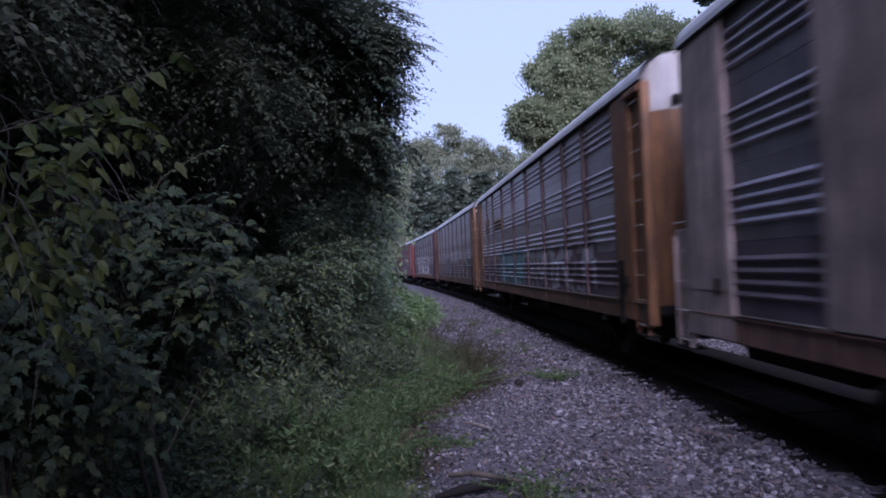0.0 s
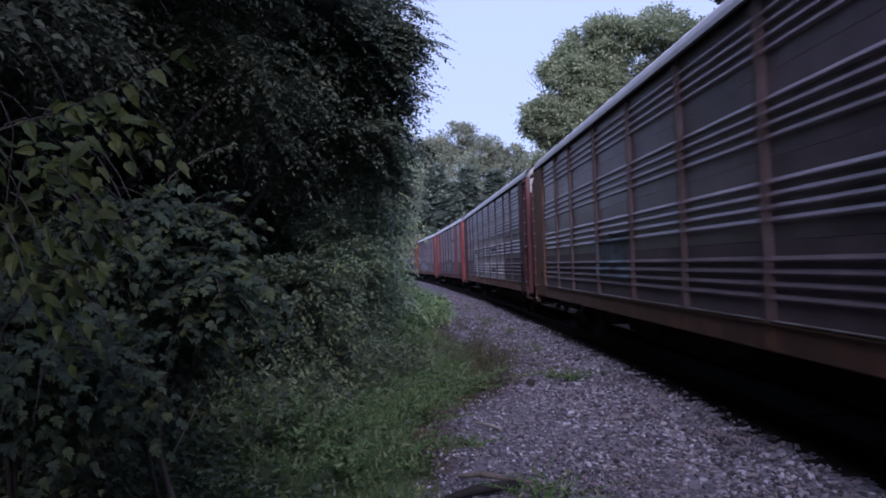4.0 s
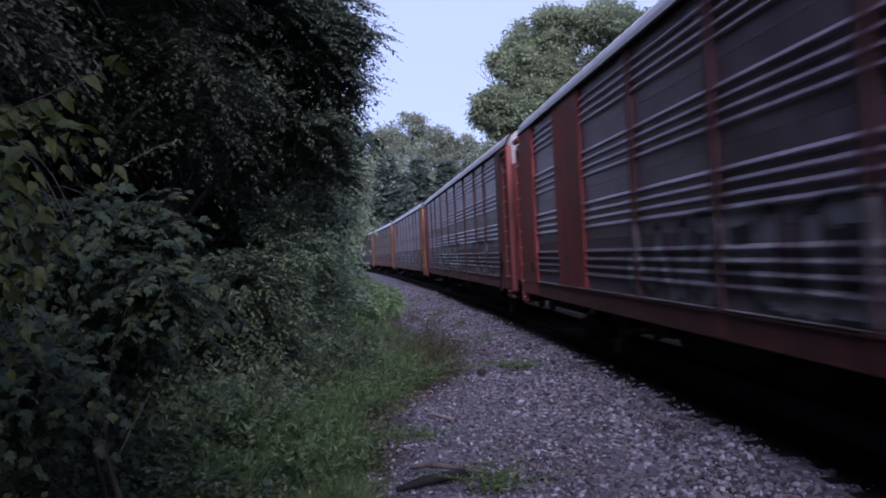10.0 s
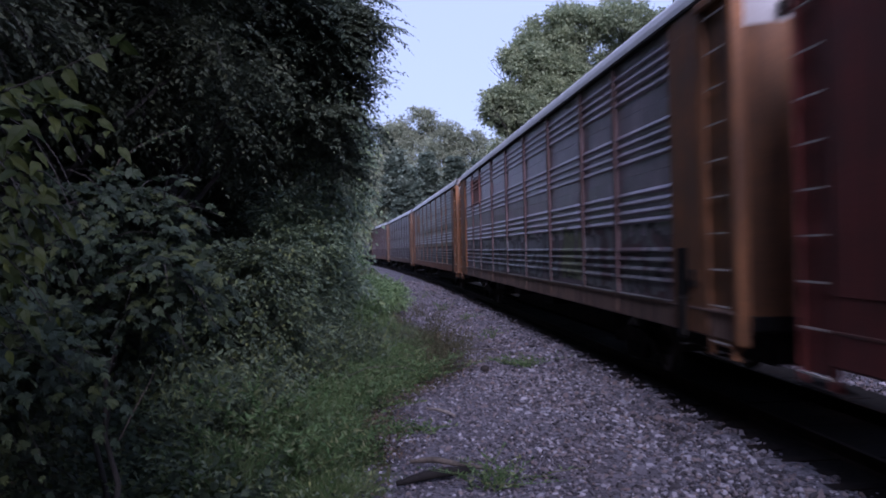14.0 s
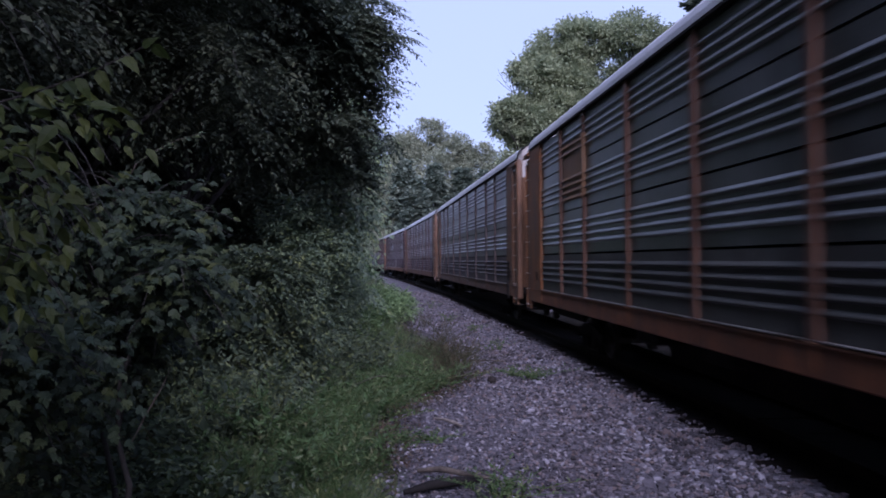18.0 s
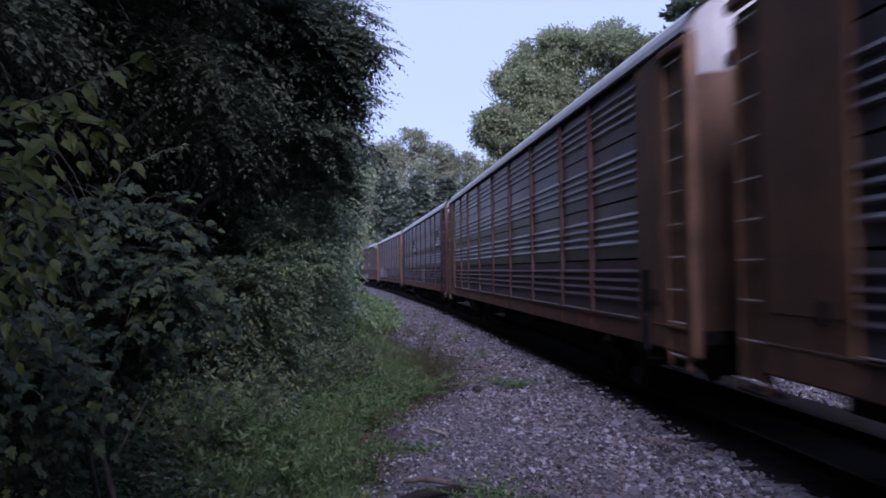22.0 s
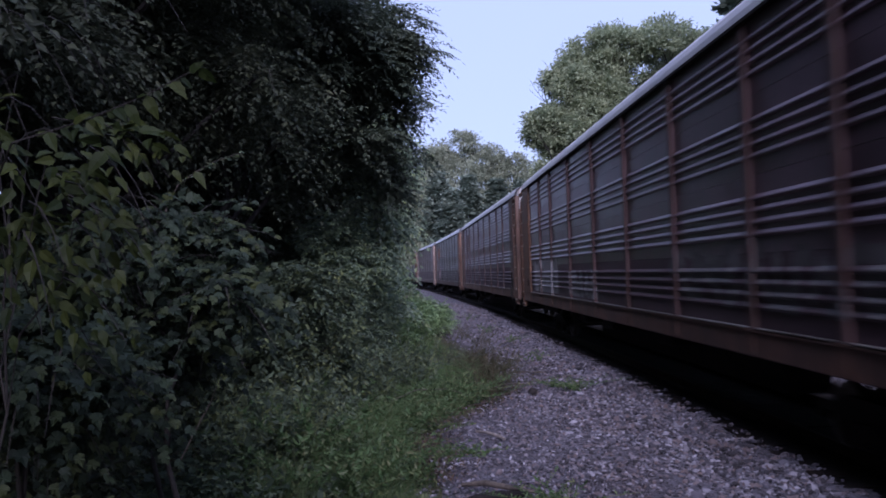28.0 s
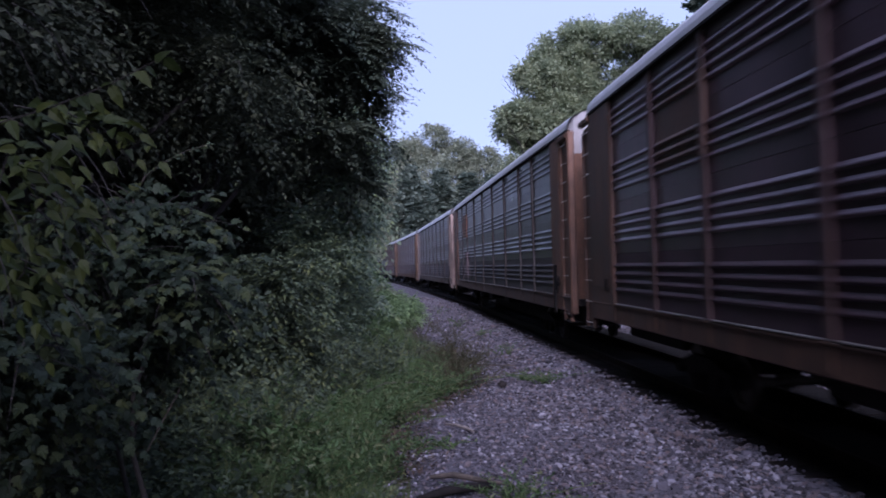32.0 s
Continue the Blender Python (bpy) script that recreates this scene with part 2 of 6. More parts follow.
L_LITTER = leafy("dry_litter", ((0.049, 0.032, 0.021), (0.091, 0.056, 0.035), (0.140, 0.091, 0.056)), rough=0.8, through_light=0.1)
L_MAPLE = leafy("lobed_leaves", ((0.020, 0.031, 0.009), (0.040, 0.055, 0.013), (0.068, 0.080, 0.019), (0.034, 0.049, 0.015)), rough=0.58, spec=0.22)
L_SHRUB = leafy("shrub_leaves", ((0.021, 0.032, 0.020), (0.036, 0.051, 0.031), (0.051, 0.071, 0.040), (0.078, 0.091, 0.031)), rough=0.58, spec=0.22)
L_GRASS = leafy("grass_blades", ((0.045, 0.084, 0.028), (0.072, 0.128, 0.040), (0.099, 0.146, 0.053), (0.156, 0.162, 0.074)), rough=0.6, through_light=0.3)
L_REED = leafy("brown_weed", ((0.039, 0.051, 0.022), (0.077, 0.068, 0.034), (0.101, 0.073, 0.039)), rough=0.7)
# Far leaves: colours raised and greyed to carry distance haze and open-sky light.
L_RIGHT = leafy("hazed_crown_leaves", ((0.256, 0.293, 0.179), (0.302, 0.342, 0.204), (0.359, 0.383, 0.230)), rough=0.6, through_light=0.45)
L_HILL = leafy("hazed_hillside_leaves", ((0.240, 0.261, 0.185), (0.272, 0.294, 0.201), (0.324, 0.327, 0.222)), rough=0.7, through_light=0.35)
L_PINE = leafy("hazed_conifer_needles", ((0.131, 0.165, 0.128), (0.159, 0.193, 0.149), (0.188, 0.217, 0.163)), rough=0.6)


# ---- helpers for shapes ----
def part(name, bm, material, parent=None, label="", smooth=False):
    me = bpy.data.meshes.new(name)
    bm.to_mesh(me)
    bm.free()
    return part_of(name, me, material, parent, label, smooth)


def part_of(name, me, material, parent=None, label="", smooth=False):
    if material and not me.materials:
        me.materials.append(material)
    if smooth:
        me.polygons.foreach_set("use_smooth", [True] * len(me.polygons))
    ob = new(name, me)
    ob.parent = parent
    if label:
        tagged(ob, label)
    return ob


def root(name, m=None):
    ob = new(name)
    ob.empty_display_size = 0.2
    if m is not None:
        ob.matrix_basis = m
    return ob


def box(bm, x0, x1, y0, y1, z0, z1, bevel=0.0):
    r = bmesh.ops.create_cube(bm, size=1.0, matrix=Matrix.LocRotScale(((x0 + x1) / 2, (y0 + y1) / 2, (z0 + z1) / 2), None, (abs(x1 - x0), abs(y1 - y0), abs(z1 - z0))))
    if bevel:
        edges = {e for v in r["verts"] for e in v.link_edges}
        bmesh.ops.bevel(bm, geom=list(edges), offset=bevel, segments=1, affect="EDGES")


def boxed(*dims, bevel=0.0):
    bm = bmesh.new()
    box(bm, *dims, bevel=bevel)
    return bm


def raw_mesh(name, verts, tris):
    """Mesh from arrays of places and of triangles."""
    me = bpy.data.meshes.new(name)
    verts, tris = np.asarray(verts, np.float32), np.asarray(tris, np.int32)
    me.vertices.add(len(verts))
    me.vertices.foreach_set("co", verts.ravel())
    me.loops.add(tris.size)
    me.loops.foreach_set("vertex_index", tris.ravel())
    me.polygons.add(len(tris))
    me.polygons.foreach_set("loop_start", np.arange(0, tris.size, 3, dtype=np.int32))
    me.polygons.foreach_set("loop_total", np.full(len(tris), 3, np.int32))
    me.polygons.foreach_set("use_smooth", np.zeros(len(tris), bool))
    me.update(calc_edges=True)
    return me


class Strands:
    """Collects tapered tubes."""

    def __init__(self):
        self.v, self.f, self.n = [], [], 0

    def tube(self, pts, radii, sides=6):
        pts = [np.array(p, float) for p in pts]
        rings = []
        for i, p in enumerate(pts):
            d = pts[min(i + 1, len(pts) - 1)] - pts[max(i - 1, 0)]
            d /= np.linalg.norm(d) + 1e-9
            a = np.cross(d, (0.31, 0.11, 0.94) if abs(d[2]) < 0.9 else (1, 0, 0))
            a /= np.linalg.norm(a)
            b = np.cross(d, a)
            w = np.arange(sides) * 2 * math.pi / sides
            rings.append(p + radii[i] * (np.cos(w)[:, None] * a + np.sin(w)[:, None] * b))
        self.v.extend(rings)
        k = self.n
        for i in range(len(pts) - 1):
            for j in range(sides):
                q, r = k + i * sides + j, k + i * sides + (j + 1) % sides
                self.f += [(q, r, r + sides), (q, r + sides, q + sides)]
        self.n += sides * len(pts)
        return self

    def mesh(self, name):
        return raw_mesh(name, np.concatenate(self.v), self.f)


def bend(a, b, sag, rng, n=5, wobble=0.06):
    """A bowed way from a to b."""
    a, b = np.array(a, float), np.array(b, float)
    out = []
    for i in range(n + 1):
        q = i / n
        p = a + (b - a) * q
        p[2] += sag * 4 * q * (1 - q)
        if 0 < i < n:
            p += rng.normal(0, wobble, 3) * np.linalg.norm(b - a) * 0.3
        out.append(p)
    return out


LEAVES = {
    "oval": ([(0, 0, 0), (0.45, 0.27, 0.06), (1, 0, -0.08), (0.45, -0.27, 0.06)], [(0, 2, 1), (0, 3, 2)]),
    "long": ([(0, 0, 0), (0.35, 0.17, 0.04), (1, 0, -0.14), (0.35, -0.17, 0.04)], [(0, 2, 1), (0, 3, 2)]),
    "broad": ([(0, 0, 0), (0.25, 0.36, 0.05), (0.62, 0.3, 0.03), (1, 0, -0.12), (0.62, -0.3, 0.03), (0.25, -0.36, 0.05), (0.5, 0, -0.02)],
              [(0, 6, 1), (1, 6, 2), (2, 6, 3), (3, 6, 4), (4, 6, 5), (5, 6, 0)]),
    "lobed": ([(0, 0, 0), (0.02, 0.2, 0.02), (0.24, 0.42, -0.05), (0.38, 0.27, 0.03), (0.66, 0.34, -0.07), (0.7, 0.19, 0.02), (1.05, 0, -0.16), (0.7, -0.19, 0.02),
               (0.66, -0.34, -0.07), (0.38, -0.27, 0.03), (0.24, -0.42, -0.05), (0.02, -0.2, 0.02), (0.4, 0, -0.02)],
              [(k, 12, (k + 1) % 12) for k in range(12)]),
    "pointed": ([(0, 0, 0), (0.22, 0.24, 0.04), (0.55, 0.2, 0.02), (1, 0, -0.16), (0.55, -0.2, 0.02), (0.22, -0.24, 0.04), (0.45, 0, -0.02)],
                [(0, 6, 1), (1, 6, 2), (2, 6, 3), (3, 6, 4), (4, 6, 5), (5, 6, 0)]),
    "clump": ([(0, 0, 0), (0.3, 0.5, 0.1), (0.75, 0.35, -0.05), (1, -0.1, 0.1), (0.6, -0.5, -0.1), (0.15, -0.4, 0.08)],
              [(0, 2, 1), (0, 3, 2), (0, 4, 3), (0, 5, 4)]),
    "blade": ([(0, 0.008, 0), (0, -0.008, 0), (0.6, 0.007, -0.02), (0.6, -0.007, -0.02), (1, 0, -0.16)], [(0, 1, 3), (0, 3, 2), (2, 3, 4)]),
    "needle": ([(0, 0, 0), (0.4, 0.1, 0.02), (1, 0, 0), (0.4, -0.1, -0.02)], [(0, 2, 1), (0, 3, 2)]),
}


def leaf_mesh(name, at, axis, size, shape, rng, up=0.6, spread=0.5, face=(0, 0, 1.0), turn=0.45):
    """Leaves at the places `at`, along `axis`, faces mostly to the sky."""
    tv, tf = LEAVES[shape]
    tv, tf = np.array(tv, float), np.array(tf)
    n = len(at)
    a = np.asarray(axis, float) + rng.normal(0, spread, (n, 3))
    a /= np.linalg.norm(a, axis=1)[:, None] + 1e-9
    w = np.array(face) * up + rng.normal(0, turn, (n, 3))
    b = np.cross(w, a)
    b /= np.linalg.norm(b, axis=1)[:, None] + 1e-9
    c = np.cross(a, b)
    s = np.asarray(size) * rng.uniform(0.65, 1.3, n)
    basis = np.stack([a, b, c], 1) * s[:, None, None]
    v = np.asarray(at)[:, None, :] + np.einsum("kj,nji->nki", tv, basis)
    f = tf[None] + (np.arange(n) * len(tv))[:, None, None]
    return raw_mesh(name, v.reshape(-1, 3), f.reshape(-1, 3))


def clusters_in(balls, count, rng, hollow=0.55, lobes=0, tier=0.75, lobe_size=(0.28, 0.46)):
    """Places of twig clusters in the outer part of some balls (x, y, z, rx, ry, rz), with their outward ways."""
    balls = np.array(balls, float)
    if lobes:
        big = balls
        k = rng.choice(len(big), lobes * len(big), p=(q := big[:, 3:].prod(1) ** 0.66) / q.sum())
        d = rng.normal(0, 1, (len(k), 3))
        d /= np.linalg.norm(d, axis=1)[:, None]
        r = rng.uniform(*lobe_size, len(k))[:, None]
        balls = np.concatenate([big[k, :3] + d * big[k, 3:] * (1 - r) * rng.uniform(0.8, 1.02, (len(k), 1)), big[k, 3:] * r * (1, 1, tier)], 1)
    size = (balls[:, 3] * balls[:, 4] * balls[:, 5]) ** (2 / 3)
    k = rng.choice(len(balls), count, p=size / size.sum())
    d = rng.normal(0, 1, (count, 3))
    d /= np.linalg.norm(d, axis=1)[:, None]
    r = rng.uniform(hollow, 1.0, count)[:, None] ** 0.7
    return balls[k, :3] + d * r * balls[k, 3:], d


def fill_leaves(name, centres, ways, radius, per, size, shape, rng, droop=0.3, up=0.6, flat=0.55):
    """Leaves round each cluster, hanging outward."""
    n = len(centres) * per
    k = np.repeat(np.arange(len(centres)), per)
    rad = np.asarray(radius) * np.ones(len(centres))
    off = rng.normal(0, 0.5, (n, 3)) * rad[k][:, None]
    off[:, 2] *= flat
    axis = ways[k] * 0.7 + off / (rad[k][:, None] + 1e-6) * 0.6
    axis[:, 2] -= droop
    return leaf_mesh(name, centres[k] + off, axis, size, shape, rng, up=up)


def tree(name, base, height, balls, count, per, size, material, seed, label, shape="oval", radius=0.45, trunk=0.16, droop=0.3, limbs=9, group="", hollow=0.55, category="tree", up=0.6, flat=0.55, lobes=9, lobe_size=(0.28, 0.46)):
    """Tapered trunk with limbs, and a crown of twig clusters with leaves."""
    rng = np.random.default_rng(seed)
    base = np.array(base, float)
    t = tagged(root(name, pose(*base)), label, category, group)
    rel = np.array(balls, float)
    rel[:, :3] -= base
    centres, ways = clusters_in(rel, count, rng, hollow, lobes, 0.75, lobe_size)
    st = Strands()
    top = np.array((rel[:, 0].mean() * 0.7, rel[:, 1].mean() * 0.7, min(height, rel[:, 2].max()) * 0.9))
    spine = bend((0, 0, -0.3), top, 0, rng, 7, 0.05)
    st.tube(spine, np.linspace(trunk, trunk * 0.2, len(spine)), 8)
    part_of("trunk", st.mesh("trunk"), M_BARK, t, smooth=True)
    for i in range(limbs):
        st = Strands()
        q = centres[rng.integers(len(centres))]
        j = min(len(spine) - 2, max(1, int((q[2] * 0.75) / height * len(spine))))
        way = bend(spine[j], q, rng.uniform(-0.2, 0.5), rng, 4, 0.1)
        st.tube(way, np.linspace(trunk * 0.42, trunk * 0.06, len(way)), 5)
        for e in range(3):
            c2 = q + rng.normal(0, 0.6, 3) * (1, 1, 0.5)
            st.tube(bend(way[-2], c2, -0.1, rng, 3), (trunk * 0.1, trunk * 0.07, trunk * 0.05, trunk * 0.03), 4)
        part_of("limb", st.mesh("limb"), M_BARK, t)
    part_of("crown", fill_leaves("crown", centres, ways, radius, per, size, shape, rng, droop, up, flat), material, t)
    return t


# ---- ground, gravel bed, track ----
def line_x(y):
    """x of the cars' near side at the given y."""
    return SIDE0 - TURN0 * y - BEND * y * y / 2


def ground_height(x, y):
    d = x - line_x(y)
    left = np.clip(-d - 7.0, 0, None)
    right = np.clip(d - 8.0, 0, None)
    z = 1.8 * (1 - np.exp(-left / 5.0)) + 0.02 * np.clip(left, 0, 300) + 0.035 * np.clip(right, 0, 500)
    z = z * np.clip(1.6 - np.hypot(x, y) / 1500, 0.2, 1) + 0.05 * np.sin(x * 1.7 + y * 0.6) * np.clip(left, 0, 1)
    return z - 0.06 - 0.3 * np.clip((d + 2.3) / 2.0, 0, 1)


def make_ground():
    u = np.sinh(np.linspace(-6.2, 6.2, 150)) * 8.0
    gx, gy = np.meshgrid(u, u + 20, indexing="ij")
    near = np.clip(np.abs(gy), 0, 330) * np.sign(gy)
    x = gx + line_x(near) - 4.3
    z = ground_height(gx + line_x(near) - 4.3, near)
    v = np.stack([x, gy, z], -1).reshape(-1, 3)
    n = len(u)
    i, j = np.meshgrid(np.arange(n - 1), np.arange(n - 1), indexing="ij")
    a = (i * n + j).ravel()
    f = np.concatenate([np.stack([a, a + n, a + n + 1], 1), np.stack([a, a + n + 1, a + 1], 1)])
    g = part_of("ground", raw_mesh("ground", v, f), M_EARTH, smooth=True)
    tagged(g, "dark forest soil with leaf litter beside the line", "ground", kind="structure")


EDGE_S = (-430, -5, 0, 7, 9, 11, 12.2, 12.9, 14.5, 17.5, 21, 25, 33, 38, 44, 60, 100, 540)
EDGE_D = (-2.6, -4.4, -4.5, -4.35, -4.3, -4.35, -4.3, -3.85, -3.2, -2.8, -2.85, -3.3, -3.7, -3.3, -2.9, -2.8, -2.6, -2.2)


def bed_edge(s):
    return float(np.interp(s, EDGE_S, EDGE_D))


def bed_height(d):
    """Cross-section of the ballast: nearly flat, lowered under the track to fit the camera's view."""
    return float(np.interp(d, (-6, -2.3, -1.2, 0.1, 3.0, 4.2, 7, 9), (0.0, 0.0, -0.06, -0.205, -0.205, -0.19, -0.24, -0.35)))


TIE_S = list(1.0 + np.cumsum(0.53 + np.random.default_rng(6).normal(0, 0.015, 172)))


def make_bed():
    rng = np.random.default_rng(3)
    ss = np.concatenate([np.arange(-430, -10, 6.0), np.arange(-10, 70, 0.5), np.arange(70, 541, 6.0)])
    v, f = [], []
    cols = 26
    for s in ss:
        e = bed_edge(s) + 0.25 * noise.noise((s * 0.7, 1.3, 0)) + rng.normal(0, 0.03)
        for k in range(cols):
            d = e + (8.6 - e) * k / (cols - 1)
            drop = -0.09 if k in (0, cols - 1) else 0.02 * noise.noise((s * 0.5, d * 0.8, 4))
            v.append(rail_place(s, d, bed_height(d) + drop - (0.07 if 0.35 < d < 3.5 else 0)))
    for i in range(len(ss) - 1):
        for k in range(cols - 1):
            a = i * cols + k
            f += [(a, a + 1, a + cols + 1), (a, a + cols + 1, a + cols)]
    b = part_of("ballast_bed", raw_mesh("ballast_bed", v, f), M_BED)
    tagged(b, "grey crushed stone bed of the railway", "ballast", kind="structure")
    # strip between and beside the rails, coloured black for the shade under the train
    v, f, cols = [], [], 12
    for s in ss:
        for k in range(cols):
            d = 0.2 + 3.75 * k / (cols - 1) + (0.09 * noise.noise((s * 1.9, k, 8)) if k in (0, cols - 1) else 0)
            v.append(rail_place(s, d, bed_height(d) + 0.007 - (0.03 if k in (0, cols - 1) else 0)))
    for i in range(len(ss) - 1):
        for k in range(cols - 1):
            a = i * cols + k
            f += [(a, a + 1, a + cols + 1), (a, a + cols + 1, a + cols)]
    tagged(part_of("track_bed", raw_mesh("track_bed", v, f), M_SHADED_BED), "stone between the ties, blackened for the shade under the train", "track bed", kind="structure")


STONE_V = np.array([(0, 0, 1), (0.9, 0, 0.35), (0.25, 0.85, 0.3), (-0.75, 0.5, 0.4), (-0.7, -0.55, 0.35), (0.3, -0.9, 0.4), (0.7, 0.5, -0.5), (-0.3, 0.8, -0.5), (-0.9, 0, -0.45), (-0.2, -0.8, -0.5), (0.75, -0.5, -0.45)])
STONE_F = np.array([(0, 1, 2), (0, 2, 3), (0, 3, 4), (0, 4, 5), (0, 5, 1), (1, 6, 2), (2, 6, 7), (2, 7, 3), (3, 7, 8), (3, 8, 4), (4, 8, 9), (4, 9, 5), (5, 9, 10), (5, 10, 1), (1, 10, 6)])


def scatter_stones(name, s, d, size, label):
    rng = np.random.default_rng(len(s))
    n = len(s)
    places = np.array([rail_place(a, b, bed_height(b)) for a, b in zip(s, d)])
    scale = rng.uniform(0.6, 1.15, (n, 1, 3)) * np.asarray(size)[:, None, None] * np.array((1.25, 0.9, 0.7))
    v = STONE_V[None] * scale * rng.uniform(0.72, 1.2, (n, len(STONE_V), 1))
    yaw, lean = rng.uniform(0, 2 * math.pi, n), rng.normal(0, 0.45, n)
    cy, sy, cl, sl = np.cos(yaw), np.sin(yaw), np.cos(lean), np.sin(lean)
    x, y, z = v[..., 0], v[..., 1], v[..., 2]
    x, z = x * cl[:, None] - z * sl[:, None], x * sl[:, None] + z * cl[:, None]
    v = np.stack([x * cy[:, None] - y * sy[:, None], x * sy[:, None] + y * cy[:, None], z], -1)
    places[:, 2] += rng.uniform(-0.006, 0.022, n)
    v += places[:, None]
    f = STONE_F[None] + (np.arange(n) * len(STONE_V))[:, None, None]
    ob = part_of(name, raw_mesh(name, v.reshape(-1, 3), f.reshape(-1, 3)), M_STONE)
    tagged(ob, label, "ballast stones", kind="stuff")


def make_stones():
    rng = np.random.default_rng(11)
    ties = np.array(TIE_S)
    s, d, z = [], [], []
    for a, b, dens in ((5.5, 10, 420), (10, 15, 330), (15, 22, 200), (22, 34, 100), (34, 60, 36)):
        n = int((b - a) * 6.2 * dens)
        ss, dd = rng.uniform(a, b, n), rng.uniform(-4.9, 1.3, n)
        keep = dd > np.array([bed_edge(q) for q in ss]) + rng.normal(0, 0.25, n)
        on_tie = np.abs(ss[:, None] - ties[None]).min(1) < 0.15
        keep &= dd < np.where(on_tie, -0.06, 0.34) + rng.normal(0, 0.05, n)
        s.append(ss[keep]), d.append(dd[keep]), z.append(rng.lognormal(-4.05, 0.38, keep.sum()) * (1 + 0.012 * (ss[keep] - 8)) * np.interp(dd[keep], (-3.4, -1.2), (0.9, 1.5)))
    scatter_stones("ballast_stones", np.concatenate(s), np.concatenate(d), np.concatenate(z), "loose grey and rusty crushed stones")
    s = np.concatenate([rng.uniform(6, 34, 9000), rng.uniform(30, 60, 4000)])
    d = 3.55 + np.repeat((2.2, 4.0), (9000, 4000)) * rng.random(13000) ** 1.3
    scatter_stones("ballast_stones", s, d, rng.lognormal(-3.3, 0.3, 13000), "loose pale stones beyond the rails")


def make_track():
    tr = root("railway_track")
    tagged(tr, "curved single railway track on timber ties", "track", kind="structure")
    prof = [(-0.07, 0.0), (-0.07, 0.012), (-0.012, 0.03), (-0.01, 0.12), (-0.036, 0.13), (-0.036, 0.165), (-0.028, 0.172), (0.028, 0.172), (0.036, 0.165), (0.036, 0.13), (0.01, 0.12), (0.012, 0.03), (0.07, 0.012), (0.07, 0.0)]
    ss = np.concatenate([np.arange(-430, -20, 8.0), np.arange(-20, 130, 2.0), np.arange(130, 541, 8.0)])
    for side in (-1, 1):
        v, f, k = [], [], len(prof)
        for s in ss:
            for a, b in prof:
                v.append(rail_place(s, HALF + side * GAUGE / 2 + a, RAIL_TOP - 0.172 + b))
        for i in range(len(ss) - 1):
            for j in range(k):
                a, b = i * k + j, i * k + (j + 1) % k
                f += [(a, b, b + k), (a, b + k, a + k)]
        part_of("rail", raw_mesh("rail", v, f), M_RAIL, tr, "rusty steel rail with a worn head")
    rng = np.random.default_rng(5)
    meshes = []
    for i in range(6):
        bm = boxed(-0.115, 0.115, -1.6, 1.5, -0.18, 0.0, bevel=0.012)
        for vert in bm.verts:
            vert.co += Vector(rng.normal(0, 0.006, 3))
        me = bpy.data.meshes.new("tie")
        bm.to_mesh(me)
        bm.free()
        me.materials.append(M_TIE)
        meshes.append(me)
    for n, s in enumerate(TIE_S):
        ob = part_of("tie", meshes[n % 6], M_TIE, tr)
        ob.matrix_basis = Matrix.Translation(rail_place(s, HALF + rng.normal(0, 0.035), RAIL_TOP - 0.165 + rng.normal(0, 0.006))) @ pose(0, 0, 0, 0, 0, math.degrees(heading(s)) + rng.normal(0, 0.7))
        ob.matrix_basis = ob.matrix_basis @ pose(0, 0, 0, 0, 0, 90)
    v, f = [], []
    cube = np.array([(x, y, z) for x in (-1.5, 1.5) for y in (-0.115, 0.115) for z in (-0.18, 0)])
    cf = [(0, 1, 3), (0, 3, 2), (4, 6, 7), (4, 7, 5), (0, 4, 5), (0, 5, 1), (2, 3, 7), (2, 7, 6), (1, 5, 7), (1, 7, 3)]
    for q in list(np.arange(-430, 1.1, 0.53)) + list(np.arange(s + 0.53, 540, 0.53)):
        m = Matrix.Translation(rail_place(q, HALF, RAIL_TOP - 0.165)) @ pose(0, 0, 0, 0, 0, math.degrees(heading(q)))
        f += [tuple(len(v) + np.array(t)) for t in cf]
        v += [m @ Vector(c) for c in cube]
    tagged(part_of("far_ties", raw_mesh("far_ties", v, f), M_TIE, tr), kind="stuff")
    return tr


make_ground()
make_bed()
make_track()


# ---- the train: covered two- and three-deck car carriers ----
SILL_LOW, SILL_TOP, EAVE = 0.79, 1.18, 5.26
BAYS = [2.8, 2.35, 3.2, 3.2, 3.2, 3.2, 3.2, 2.35, 2.5]      # posts stand closer over the trucks
ROWS = [0.99, 1.03, 1.06, 0.98]                                 # panel rows from the sill up
END = 2.15
LADDER, CORNER = 0.78, 0.16                                     # width of the ladder bay and of the corner post
SHEET, RIB, POST_OUT = 1.53, 0.036, 1.59
POSTS = [-BODY / 2 + END + sum(BAYS[:i]) for i in range(len(BAYS) + 1)]


def rib_profile(h, slot):
    """Heights and depths up one panel: four rounded ribs between flat strips."""
    out = [(0.0, 0.0), (0.03, 0.0)]
    first = 0.27 if h < 1.0 else 0.24
    for q in range(4):
        z = first + 0.157 * q
        out += [(z - 0.034, 0.0), (z - 0.018, RIB * 0.8), (z, RIB), (z + 0.016, RIB * 0.86), (z + 0.036, RIB * 0.42), (z + 0.058, 0.0)]
    return out + [(h - 0.03 - slot, 0.0), (h - slot, 0.0)]


